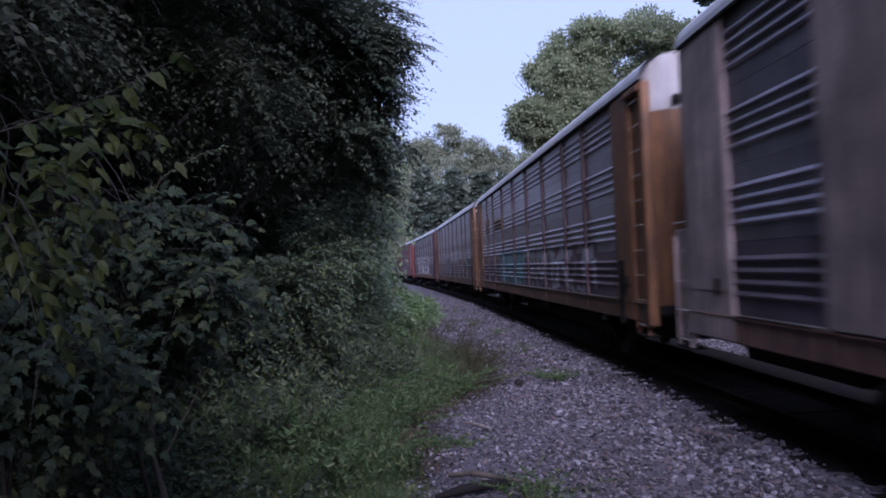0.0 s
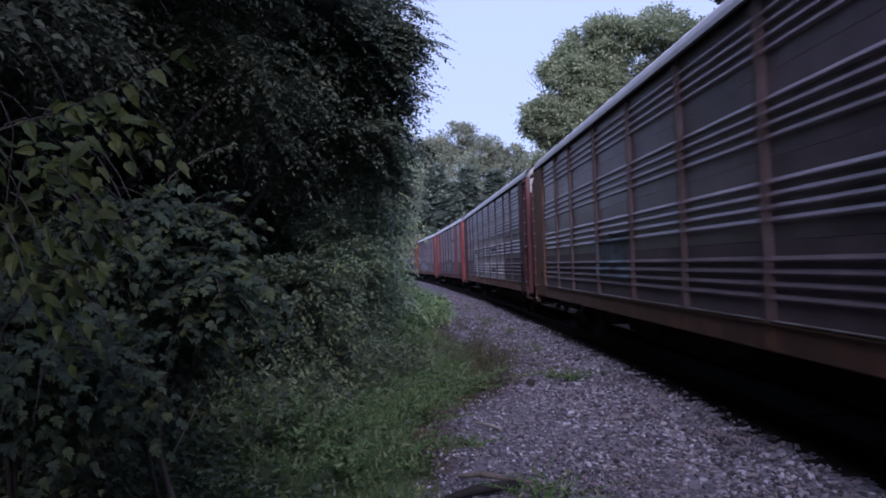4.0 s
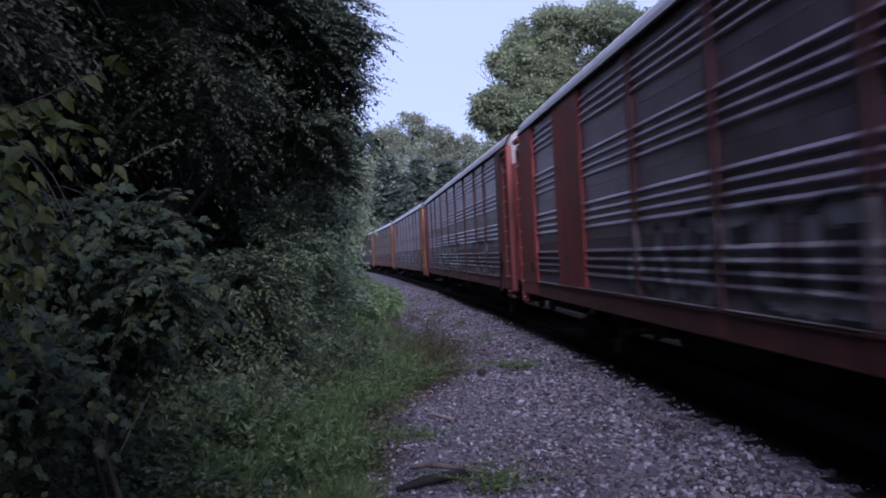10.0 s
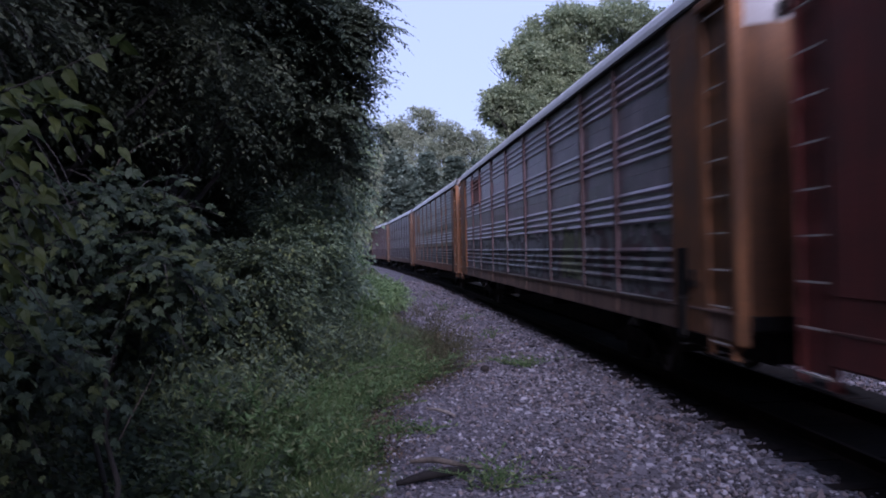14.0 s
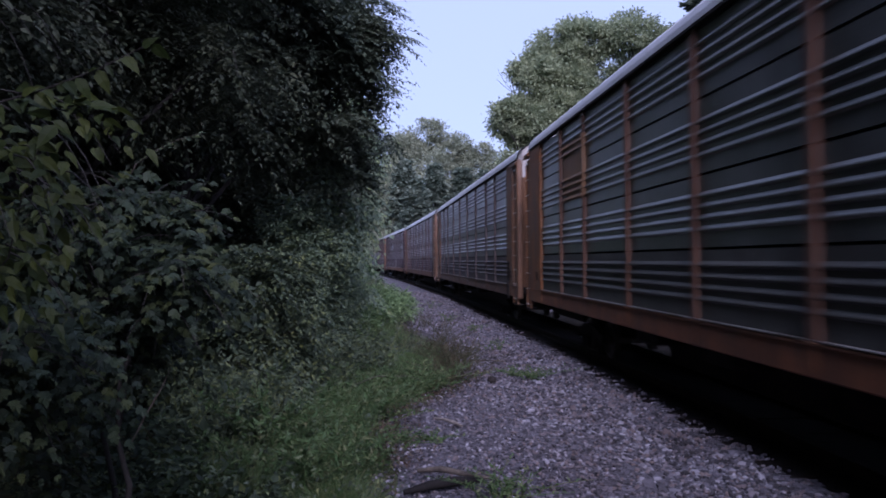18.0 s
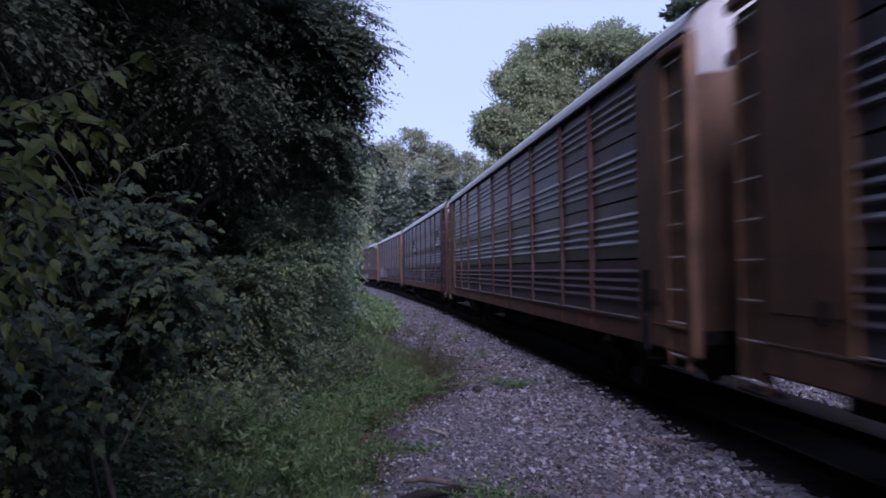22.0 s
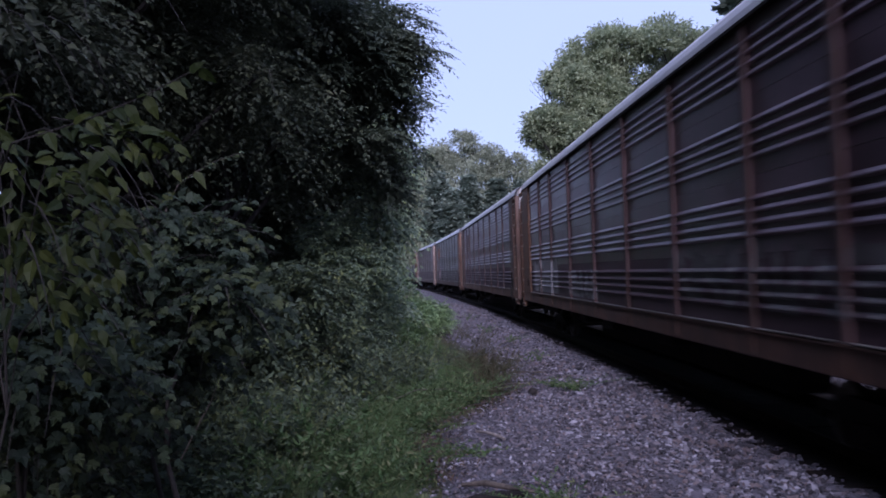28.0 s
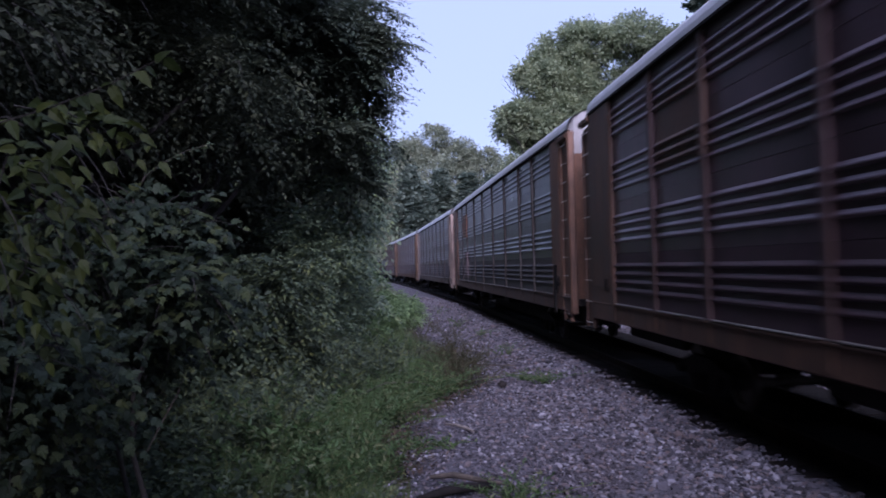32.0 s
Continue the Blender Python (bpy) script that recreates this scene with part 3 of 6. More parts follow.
def panel_mesh(w, h, slot, material):
    prof = rib_profile(h, slot)
    v, f = [], []
    for z, d in prof:
        v += [(0, d, z), (w, d, z)]
    for i in range(len(prof) - 1):
        a = 2 * i
        f += [(a, a + 2, a + 1), (a + 1, a + 2, a + 3)]
    n = len(v)
    v += [(0, -0.05, 0), (w, -0.05, 0), (0, -0.05, h - slot), (w, -0.05, h - slot)]
    f += [(0, 1, n), (1, n + 1, n), (2 * len(prof) - 2, n + 2, 2 * len(prof) - 1), (2 * len(prof) - 1, n + 2, n + 3)]
    me = raw_mesh("side_panel", v, f)
    me.materials.append(material)
    return me


def side_depth(x, z, slot):
    """How far out the near side is at x, z."""
    if any(abs(x - p) < 0.095 for p in POSTS):
        return POST_OUT
    base = SILL_TOP + 0.01
    for h in ROWS:
        if z < base + h:
            p = rib_profile(h, slot)
            return SHEET + float(np.interp(z - base, [a for a, b in p], [b for a, b in p]))
        base += h
    return SHEET


def paint_marks(x0, x1, z0, z1, seed, slot, fill, line=(0.03, 0.028, 0.035), alt=None, weight=0.15, edge=0.07, haze=0.3):
    """Sprayed piece: fat rounded shapes in a row with a dark outline, laid on the ribs and posts; no writing."""
    rng = np.random.default_rng(seed)
    strokes, x = [], x0 + 0.15
    while x < x1 - 0.5:
        w = rng.uniform(0.7, 1.2)
        lo, hi = z0 + 0.2, z1 - rng.uniform(0.12, 0.35)
        mid = (lo + hi) / 2
        a, b = x + 0.1, x + w - 0.15
        kind = rng.integers(5)
        if kind == 0:
            path = [(a, lo), (a, hi), (b, hi), (b, mid), (a, mid)]
        elif kind == 1:
            path = [(b, hi), (a, hi), (a, lo), (b, lo), (b, mid)]
        elif kind == 2:
            path = [(b, hi), (a, hi - 0.1), (b, mid - 0.1), (b - 0.1, lo), (a, lo)]
        elif kind == 3:
            path = [(a, lo), ((a + b) / 2, hi), (b, lo)]
        else:
            path = [(a, hi), (a, lo), (b, lo), (b, hi)]
        path = np.array(path) + rng.normal(0, 0.05, (len(path), 2))
        strokes += list(zip(path[:-1], path[1:]))
        x += w + rng.uniform(-0.05, 0.15)
    cell = 0.05
    base, zs = SILL_TOP + 0.01, []
    for h in ROWS:
        zs += [base + q for q, d in rib_profile(h, slot)]
        base += h
    zs = sorted({round(z, 3) for z in zs} | {round(z, 3) for z in np.arange(z0, z1, cell)})
    zs = np.array([z for z in zs if z0 <= z <= z1])
    xs = np.arange(x0, x1, cell)
    ends = np.array([(*a, *b) for a, b in strokes])
    px, pz = np.meshgrid(xs + cell / 2, (zs[:-1] + zs[1:]) / 2, indexing="ij")
    far = np.full(px.shape, 9.0)
    for ax, az, bx, bz in ends:
        q = np.clip(((px - ax) * (bx - ax) + (pz - az) * (bz - az)) / ((bx - ax) ** 2 + (bz - az) ** 2 + 1e-9), 0, 1)
        far = np.minimum(far, np.hypot(ax + q * (bx - ax) - px, az + q * (bz - az) - pz))
    v, f, kinds, seen = [], [], [], {}

    def corner(cx, cz):
        k = (round(cx, 4), round(cz, 4))
        if k not in seen:
            seen[k] = len(v)
            v.append((cx, side_depth(cx, cz, slot) + 0.005, cz))
        return seen[k]

    for i, xa in enumerate(xs):
        for j, (za, zb) in enumerate(zip(zs[:-1], zs[1:])):
            n1 = noise.noise((px[i, j] * 1.7, pz[i, j] * 2.3, seed))
            d = far[i, j] + 0.04 * noise.noise((px[i, j] * 6, pz[i, j] * 6, seed + 3))
            if d < weight:
                kind = 2 if n1 > 0.12 else 0
            elif d < weight + edge:
                kind = 1
            elif n1 + 0.4 * noise.noise((px[i, j] * 5, pz[i, j] * 5, seed + 9)) > 0.55 - haze:
                kind = 2
            else:
                continue
            p, q, r, t = corner(xa, za), corner(xa + cell, za), corner(xa + cell, zb), corner(xa, zb)
            f += [(p, t, q), (q, t, r)]
            kinds += [kind, kind]
    me = raw_mesh("graffiti", v, f)
    for c in (fill, line, alt or tuple(q * 0.6 for q in fill)):
        me.materials.append(surf("spray_paint", tuple(q * 0.6 for q in c), c, 1.5, 0.6, bump=0.05, streak=((0.07, 0.05, 0.05), 0.5), fine=14.0))
    me.polygons.foreach_set("material_index", kinds)
    return me


def paint_patch(x0, x1, z0, z1, slot, seed=0, ragged=0.0, lift=0.003):
    """A flat painted field laid on the ribs."""
    base, zs = SILL_TOP + 0.01, [z0, z1]
    for h in ROWS:
        zs += [base + a for a, b in rib_profile(h, slot)]
        base += h
    zs = sorted({round(z, 3) for z in zs if z0 <= z <= z1})
    xs = sorted({round(x, 3) for x in list(np.linspace(x0, x1, 12)) + [p + e for p in POSTS for e in (-0.094, 0.094, -0.096, 0.096) if x0 < p + e < x1]})
    v, f = [], []
    for z in zs:
        for x in xs:
            xr = x + (ragged * noise.noise((z * 4, x, seed)) if x in (xs[0], xs[-1]) else 0)
            v.append((xr, side_depth(x, z, slot) + lift, z))
    n = len(xs)
    for i in range(len(zs) - 1):
        for j in range(n - 1):
            a = i * n + j
            f += [(a, a + n, a + 1), (a + 1, a + n, a + n + 1)]
    return raw_mesh("painted_field", v, f)


ROOF_Y = (0.0, 0.8, 1.2, 1.42, 1.54, 1.585, 1.6)
ROOF_Z = (0.52, 0.49, 0.43, 0.34, 0.22, 0.10, 0.0)


def roof_height(y):
    return EAVE + 0.06 + float(np.interp(abs(y), ROOF_Y, ROOF_Z))


def roof_mesh():
    """Roof with steep rounded shoulders, flatter on top, and cross ribs."""
    v, f = [], []
    xs = []
    x = -BODY / 2 + 0.02
    while x < BODY / 2 - 0.1:
        xs += [(x, 0), (x + 0.9, 0), (x + 0.93, 0.012), (x + 0.99, 0.012), (x + 1.02, 0)]
        x += 1.05
    xs = [q for q in xs if q[0] < BODY / 2 - 0.05] + [(BODY / 2 - 0.02, 0)]
    ys = list(ROOF_Y[::-1]) + [-y for y in ROOF_Y[1:]]
    for x, up in xs:
        for y in ys:
            v.append((x, y, roof_height(y) + (up if abs(y) < 1.59 else 0)))
    n = len(ys)
    for i in range(len(xs) - 1):
        for k in range(n - 1):
            a = i * n + k
            f += [(a, a + 1, a + n), (a + 1, a + n + 1, a + n)]
    return raw_mesh("roof", v, f)


def door_mesh(z0, z1=None):
    """End door leaf pair: bowed plate with rounded corners and shallow folds; without z1 it runs up to the roof."""
    v, f, m = [], [], 24
    for low in (True, False):
        for k in range(m + 1):
            y = 1.5 * math.sin((k / m - 0.5) * math.pi)
            fold = 0.02 if k % 6 == 3 else 0.0
            z = z0 if low else (z1 if z1 else roof_height(y) - 0.015)
            v.append((0.42 * (1 - abs(y / 1.5) ** 5) + fold, y, z))
    n = m + 1
    for k in range(m):
        f += [(k, k + 1, k + n), (k + 1, k + n + 1, k + n)]
    b = len(v)
    zt = z1 if z1 else EAVE
    v += [(-0.05, -1.5, zt), (-0.05, 1.5, zt), (-0.05, -1.5, z0), (-0.05, 1.5, z0)]
    f += [(n + k, n + k + 1, b) for k in range(m)] + [(n + m, b + 1, b)]
    f += [(k + 1, k, b + 2) for k in range(m)] + [(m, b + 2, b + 3)]
    f += [(0, n, b), (0, b, b + 2), (m, b + 1, n + m), (m, b + 3, b + 1)]
    return raw_mesh("end_door", v, f)


def turned(points, steps=14):
    """Solid of revolution about the y axis from (y, radius) pairs."""
    v, f, k = [], [], len(points)
    for i in range(steps):
        w = 2 * math.pi * i / steps
        v += [(r * math.cos(w), y, r * math.sin(w)) for y, r in points]
    for i in range(steps):
        for j in range(k - 1):
            a, b = i * k + j, ((i + 1) % steps) * k + j
            f += [(a, a + 1, b), (a + 1, b + 1, b)]
    return v, f


def wheelset_mesh():
    v, f = [], []
    for side in (-1, 1):
        p = [(0.0, 0.0), (0.0, 0.1), (0.03, 0.12), (0.03, 0.3), (0.0, 0.33), (0.0, 0.42), (0.02, 0.445), (0.032, 0.42), (0.13, 0.412), (0.13, 0.33), (0.09, 0.3), (0.09, 0.12), (0.16, 0.1), (0.16, 0.08), (0.3, 0.08), (0.3, 0.0)]
        a, b = turned([(side * (GAUGE / 2 - 0.03 + y), r) for y, r in p])
        f += [tuple(len(v) + q for q in t) for t in b]
        v += a
    a, b = turned([(-0.68, 0.075), (0.68, 0.075)], 12)
    f += [tuple(len(v) + q for q in t) for t in b]
    v += a
    me = raw_mesh("wheelset", v, f)
    me.materials.append(M_WHEEL)
    return me


def side_frame_bm():
    """Cast side frame: arched beam with two pedestals and a spring window."""
    bm = bmesh.new()
    out = [(-1.15, 0.36), (-1.15, 0.56), (-0.75, 0.62), (-0.45, 0.72), (0.45, 0.72), (0.75, 0.62), (1.15, 0.56), (1.15, 0.36), (0.98, 0.36), (0.9, 0.5), (0.72, 0.5), (0.5, 0.2), (0.38, 0.16), (-0.38, 0.16), (-0.5, 0.2), (-0.72, 0.5), (-0.9, 0.5), (-0.98, 0.36)]
    fa = bm.faces.new([bm.verts.new((x, -0.07, z)) for x, z in out])
    r = bmesh.ops.extrude_face_region(bm, geom=[fa])
    bmesh.ops.translate(bm, verts=[q for q in r["geom"] if isinstance(q, bmesh.types.BMVert)], vec=(0, 0.14, 0))
    for x in (-0.18, 0.0, 0.18):
        bmesh.ops.create_cone(bm, cap_ends=True, segments=8, radius1=0.06, radius2=0.06, depth=0.26, matrix=pose(x, 0.1, 0.34))
    bmesh.ops.recalc_face_normals(bm, faces=bm.faces)
    return bm


def data_of(name, bm, material):
    me = bpy.data.meshes.new(name)
    bm.to_mesh(me)
    bm.free()
    me.materials.append(material)
    return me


ROOF = roof_mesh()
ROOF.materials.append(M_ROOF)
FRAME_SIDE = data_of("side_frame", side_frame_bm(), M_DARK)
BOLSTER = data_of("truck", boxed(-0.2, 0.2, -0.95, 0.95, 0.42, 0.86, bevel=0.03), M_DARK)
WHEELS = wheelset_mesh()
SPIN = []      # the one keyed wheelset; the others share its turning


def coupler_bm():
    bm = boxed(0.0, 0.75, -0.09, 0.09, 0.78, 0.98, bevel=0.02)
    box(bm, 0.55, 0.92, -0.17, 0.15, 0.72, 1.02, bevel=0.05)
    bmesh.ops.create_cone(bm, cap_ends=True, segments=8, radius1=0.03, radius2=0.03, depth=0.7, matrix=pose(0.45, 0.55, 0.62) @ pose(0, 0, 0, 20, 75, 0))
    return bm


COUPLER = data_of("coupler", coupler_bm(), M_DARK)
RUNG = data_of("rung", boxed(-0.24, 0.24, -0.01, 0.01, -0.01, 0.01), M_RUNG)


def steel(name, c, rust=0.35, rough=0.6, worn=(1.8, 1.42, 1.15)):
    c2 = tuple(x * k for x, k in zip(c, worn))
    c1 = tuple(x * k for x, k in zip(c, (0.8, 0.66, 0.55)))
    return surf(name, c1, c2, 1.6, rough, 0.0, bump=0.2, streak=((0.045, 0.024, 0.018), rust + 0.25), fine=28.0, amount=0.7)


def put(name, me, parent, m=None, label=""):
    ob = new(name, me)
    ob.parent = parent
    if m is not None:
        ob.matrix_basis = m
    if label:
        tagged(ob, label)
    return ob


def build_truck(car, x):
    tr = put("truck", BOLSTER, car, pose(x, 0, RAIL_TOP - FLOOR), "dark cast-steel truck with two axles")
    for side in (-1, 1):
        put("side_frame", FRAME_SIDE, tr, pose(0, side * 1.02, 0, 0, 0, 0 if side > 0 else 180))
    for ax in (-0.89, 0.89):
        if SPIN:
            w = SPIN[0].copy()
            scene.collection.objects.link(w)
        else:
            w = new("wheelset", WHEELS)
            SPIN.append(w)
        w.parent = tr
        w.matrix_parent_inverse = pose(ax, 0, 0.42)


def build_car(n, spec):
    """One covered car carrier. spec: colours, the panel joints, marks and fields."""
    car = root("autorack_wagon")
    tagged(car, spec["label"], "railway wagon", "wagons of the train")
    slot = 0.04 if spec["joints"] else 0.006
    m_panel = surf("ribbed_side_steel", tuple(x * k for x, k in zip(spec["panel"], (1.28, 1.48, 1.56))), tuple(x * k for x, k in zip(spec["panel"], (2.4, 2.7, 2.82))), 0.9, 0.33, 0.5, bump=0.1, streak=(spec.get("run", (0.06, 0.052, 0.052)), 0.4), fine=30.0)
    # Bottom panel row: darker colours and a rougher finish than the rows above.
    m_panel_low = surf("lower_side_steel", tuple(x * k for x, k in zip(spec["panel"], (0.78, 0.86, 0.86))), tuple(x * k for x, k in zip(spec["panel"], (1.33, 1.46, 1.45))), 0.9, 0.62, 0.15, bump=0.15, streak=(spec.get("run", (0.06, 0.048, 0.044)), 0.5), fine=22.0, spec=0.3)
    m_end, m_post, m_sill = steel("end_paint", spec["end"]), steel("post_paint", spec["post"] if spec["post"][0] > 2.5 * spec["post"][1] else tuple(0.4 * a + 0.45 * b for a, b in zip(spec["post"], spec["panel"])), 0.5, worn=(1.3, 1.28, 1.3)), steel("sill_paint", spec["sill"], 0.6, 0.7)
    m_door = steel("door_paint", spec.get("door", spec["end"]))
    # ribbed panels of the near side, one for each bay and row
    cache = {}
    for i, w in enumerate(BAYS):
        if w < 2.4 and spec.get("plated"):
            continue
        z = SILL_TOP + 0.01
        for j, h in enumerate(ROWS):
            if (w, j) not in cache:
                cache[w, j] = panel_mesh(w - 0.004, h, slot, m_panel if j else m_panel_low)
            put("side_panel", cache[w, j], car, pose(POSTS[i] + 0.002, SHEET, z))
            z += h
    if spec.get("plated"):
        for i, w in enumerate(BAYS):
            if w < 2.4:
                part("side_plate", boxed(POSTS[i], POSTS[i + 1], SHEET, SHEET + 0.055, SILL_TOP, EAVE - 0.01, bevel=0.01), m_end, car, "flat painted steel plate")
    post = data_of("side_post", boxed(-0.085, 0.085, SHEET - 0.03, POST_OUT, SILL_TOP - 0.02, EAVE, bevel=0.012), m_post)
    for x in POSTS[3:-3] if spec.get("plated") else POSTS[1:-1]:
        put("side_post", post, car, pose(x, 0, 0))
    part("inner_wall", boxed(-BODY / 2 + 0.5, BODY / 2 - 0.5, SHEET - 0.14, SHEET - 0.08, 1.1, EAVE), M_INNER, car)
    part("far_wall", boxed(-BODY / 2 + 0.5, BODY / 2 - 0.5, -1.58, -1.5, 1.1, EAVE), m_panel, car, "ribbed steel side wall away from the path")
    bm = boxed(-BODY / 2 + 0.1, BODY / 2 - 0.1, 1.42, 1.575, SILL_LOW, SILL_TOP, bevel=0.02)
    box(bm, -BODY / 2 + 0.1, BODY / 2 - 0.1, 1.575, 1.6, SILL_TOP - 0.05, SILL_TOP - 0.015, bevel=0.005)
    for x in POSTS:
        box(bm, x - 0.06, x + 0.06, 1.575, 1.59, SILL_LOW + 0.06, SILL_TOP - 0.06)
    part("side_sill", bm, m_sill, car)
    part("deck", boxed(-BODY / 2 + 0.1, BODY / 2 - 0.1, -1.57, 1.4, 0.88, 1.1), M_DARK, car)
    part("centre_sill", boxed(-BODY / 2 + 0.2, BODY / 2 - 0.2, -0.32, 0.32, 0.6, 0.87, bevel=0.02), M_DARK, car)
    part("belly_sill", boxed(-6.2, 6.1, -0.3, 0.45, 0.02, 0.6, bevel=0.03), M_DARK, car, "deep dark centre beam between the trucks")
    put("roof", ROOF, car)
    part("eave_beam", boxed(-BODY / 2 + 0.05, BODY / 2 - 0.05, 1.5, 1.615, EAVE - 0.01, EAVE + 0.055, bevel=0.01), M_DARK, car, "dark beam under the roof edge")
    for i, w in enumerate(BAYS):
        part("sill_ledge", boxed(POSTS[i] + 0.1, POSTS[i + 1] - 0.1, SHEET, 1.606, SILL_TOP - 0.004, SILL_TOP + 0.008), M_LEDGE, car, "worn bright edge of the sill")
    for way in (-1, 1):
        e = BODY / 2
        # the ladder stands inside the corner at one end and out beyond it at the other
        l0, l1 = (-e + CORNER, -e + CORNER + LADDER) if way < 0 else (e - 0.12, e + 0.58)
        x0, x1 = (l1, POSTS[0]) if way < 0 else (POSTS[-1], l0)
        bm = boxed(x0, x1, 1.42, 1.595, SILL_LOW + 0.02, EAVE, bevel=0.015)
        box(bm, x0 + 0.12, x1 - 0.12, 1.595, 1.605, 1.5, EAVE - 0.3, bevel=0.004)
        part("corner_sheet", bm, m_end, car)
        if way < 0:
            part("corner_post", boxed(-e, -e + CORNER, 1.42, 1.6, SILL_LOW - 0.05, EAVE + 0.02, bevel=0.03), m_end, car)
        top = EAVE if way < 0 else spec.get("ladder_top", EAVE - 0.2)
        part("ladder_recess", boxed(l0, l1, 1.48, 1.54, SILL_LOW - 0.1, top, bevel=0.01), m_end, car)
        if top > 5:
            part("eave_gusset", boxed(l0 - 0.05, l1 + 0.1, 1.5, 1.64, EAVE - 0.16, EAVE - 0.015, bevel=0.03), m_end, car, "bracket under the roof edge")
        lad = part("ladder", boxed(l0 + 0.02, l0 + 0.06, 1.5, 1.585, 0.56, top - 0.1), m_end, car, "side ladder with worn rungs")
        part("stile", boxed(l1 - 0.06, l1 - 0.02, 1.5, 1.585, 0.56, top - 0.1), m_end, lad)
        for k in range(10 if top > 5 else 5):
            put("rung", RUNG, lad, pose((l0 + l1) / 2, 1.592, (0.75 if way < 0 else 0.68) + k * 0.47))
        part("step", boxed(l0 + 0.02, l1 - 0.02, 1.36, 1.59, 0.53, 0.57, bevel=0.01), M_DARK, car)
        turn = pose(way * (e - 0.3), 0, 0, 0, 0, 0 if way > 0 else 180)
        dm = door_mesh(1.12, 4.72)
        dm.materials.append(m_door)
        door = put("end_door", dm, car, turn)
        tm = door_mesh(4.724)
        tm.materials.append(M_PALE if spec.get("pale_top", True) else m_door)
        put("door_top", tm, car, turn, "pale upper part of the end door")
        for z, y in ((3.3, 0.62), (2.5, 0.62), (4.9, 0.9), (1.6, 0.62)):
            part("latch", boxed(0.4, 0.475, y * way - 0.16, y * way + 0.16, z - 0.07, z + 0.07, bevel=0.02), M_DARK, door, "dark door latch")
        x0, x1 = sorted((way * (e - 0.45), way * (e - 0.5)))
        part("end_wall", boxed(x0, x1, -1.55, 1.4, 0.9, EAVE + 0.05), m_door, car)
        x0, x1 = sorted((way * e, way * (e - 0.5)))
        part("end_platform", boxed(x0, x1, -1.5, 1.41, 0.92, 1.115, bevel=0.02), M_DARK, car)
        put("coupler", COUPLER, car, pose(way * (e - 0.05), 0, 0, 0, 0, 0 if way > 0 else 180), "dark cast coupler and brake hose")
        bm = bmesh.new()
        bmesh.ops.create_uvsphere(bm, u_segments=8, v_segments=6, radius=0.1, matrix=pose(way * (e - 1.35), 1.5, 1.55))
        box(bm, way * (e - 1.43), way * (e - 1.27), 1.595, 1.625, 1.42, 1.68, bevel=0.02)
        part("brake_fitting", bm, M_DARK, car)
        if way < 0:
            bm = boxed(-e + 1.5, -e + 1.98, 1.55, 1.612, 1.2, 2.02, bevel=0.05)
            box(bm, -e + 1.62, -e + 1.86, 1.6, 1.64, 0.7, 1.3, bevel=0.04)
            part("brake_box", bm, M_DARK, car, "oily dark hand brake box")
        # Added box, sized to narrow the bright gap seen below the car end.
        part("draft_sill", boxed(*sorted((way * 11.2, way * 14.5)), -0.9, 0.9, 0.42, 0.87, bevel=0.03), M_DARK, car, "dark box added to narrow the bright gap under the end")
        build_truck(car, 9.9 if way > 0 else -9.5)
    # small dark equipment below the floor
    for x in (-3.2, 1.4, 4.6):
        part("underfloor_box", boxed(x, x + 1.1, 0.5, 1.25, 0.5, 0.87, bevel=0.04), M_DARK, car)
    for i, (x0, x1, z0, z1, c, kw) in enumerate(spec.get("marks", ())):
        me = paint_marks(x0, x1, z0, z1, n * 10 + i + 1, slot, c, **kw)
        tagged(part_of("graffiti", me, None, car, "faded sprayed marks without readable words"), kind="stuff")
    for x1, x0, z0, z1 in spec.get("blocks", ()):
        pale = surf("block_paint", (0.5, 0.48, 0.5), (0.85, 0.81, 0.84), 1.2, 0.6, bump=0.05, streak=((0.08, 0.06, 0.06), 0.6), fine=16.0, amount=0.9)
        for a, b in zip(POSTS[:-1], POSTS[1:]):
            a, b = max(a + 0.1, x0), min(b - 0.1, x1)
            if b - a > 0.4:
                part_of("painted_block", paint_patch(a, b, z0, z1, slot, int(a * 10) + 50, 0.1), pale, car, "large pale sprayed block on the ribs")
    for i, (x0, x1, z0, z1, c) in enumerate(spec.get("fields", ())):
        me = paint_patch(x0, x1, z0, z1, slot, i, 0.08, 0.009)
        part_of("painted_field", me, surf("field_paint", tuple(q * 0.6 for q in c), c, 1.2, 0.6, bump=0.05, fine=20.0, amount=0.9), car, "faded painted field on the ribs")
    for x, z in spec.get("emblems", ()):
        bm, y = bmesh.new(), SHEET + RIB + 0.008
        for k in range(3):
            box(bm, x + 0.22, x + 1.95 - 0.3 * k, y, y + 0.004, z + k * 0.17, z + k * 0.17 + 0.11)
        v, f = [], []
        for k in range(17):
            w = math.pi * (-0.62 + 1.3 * k / 16)
            for r in (0.1, 0.42):
                v.append((x - r * math.cos(w), y + 0.002, z + 0.36 + r * math.sin(w)))
        for k in range(16):
            f += [(2 * k, 2 * k + 1, 2 * k + 3), (2 * k, 2 * k + 3, 2 * k + 2)]
        bm.from_mesh(raw_mesh("ring", v, f))
        part("emblem", bm, M_LETTER, car, "plain white bars and ring painted as an emblem")
    return car


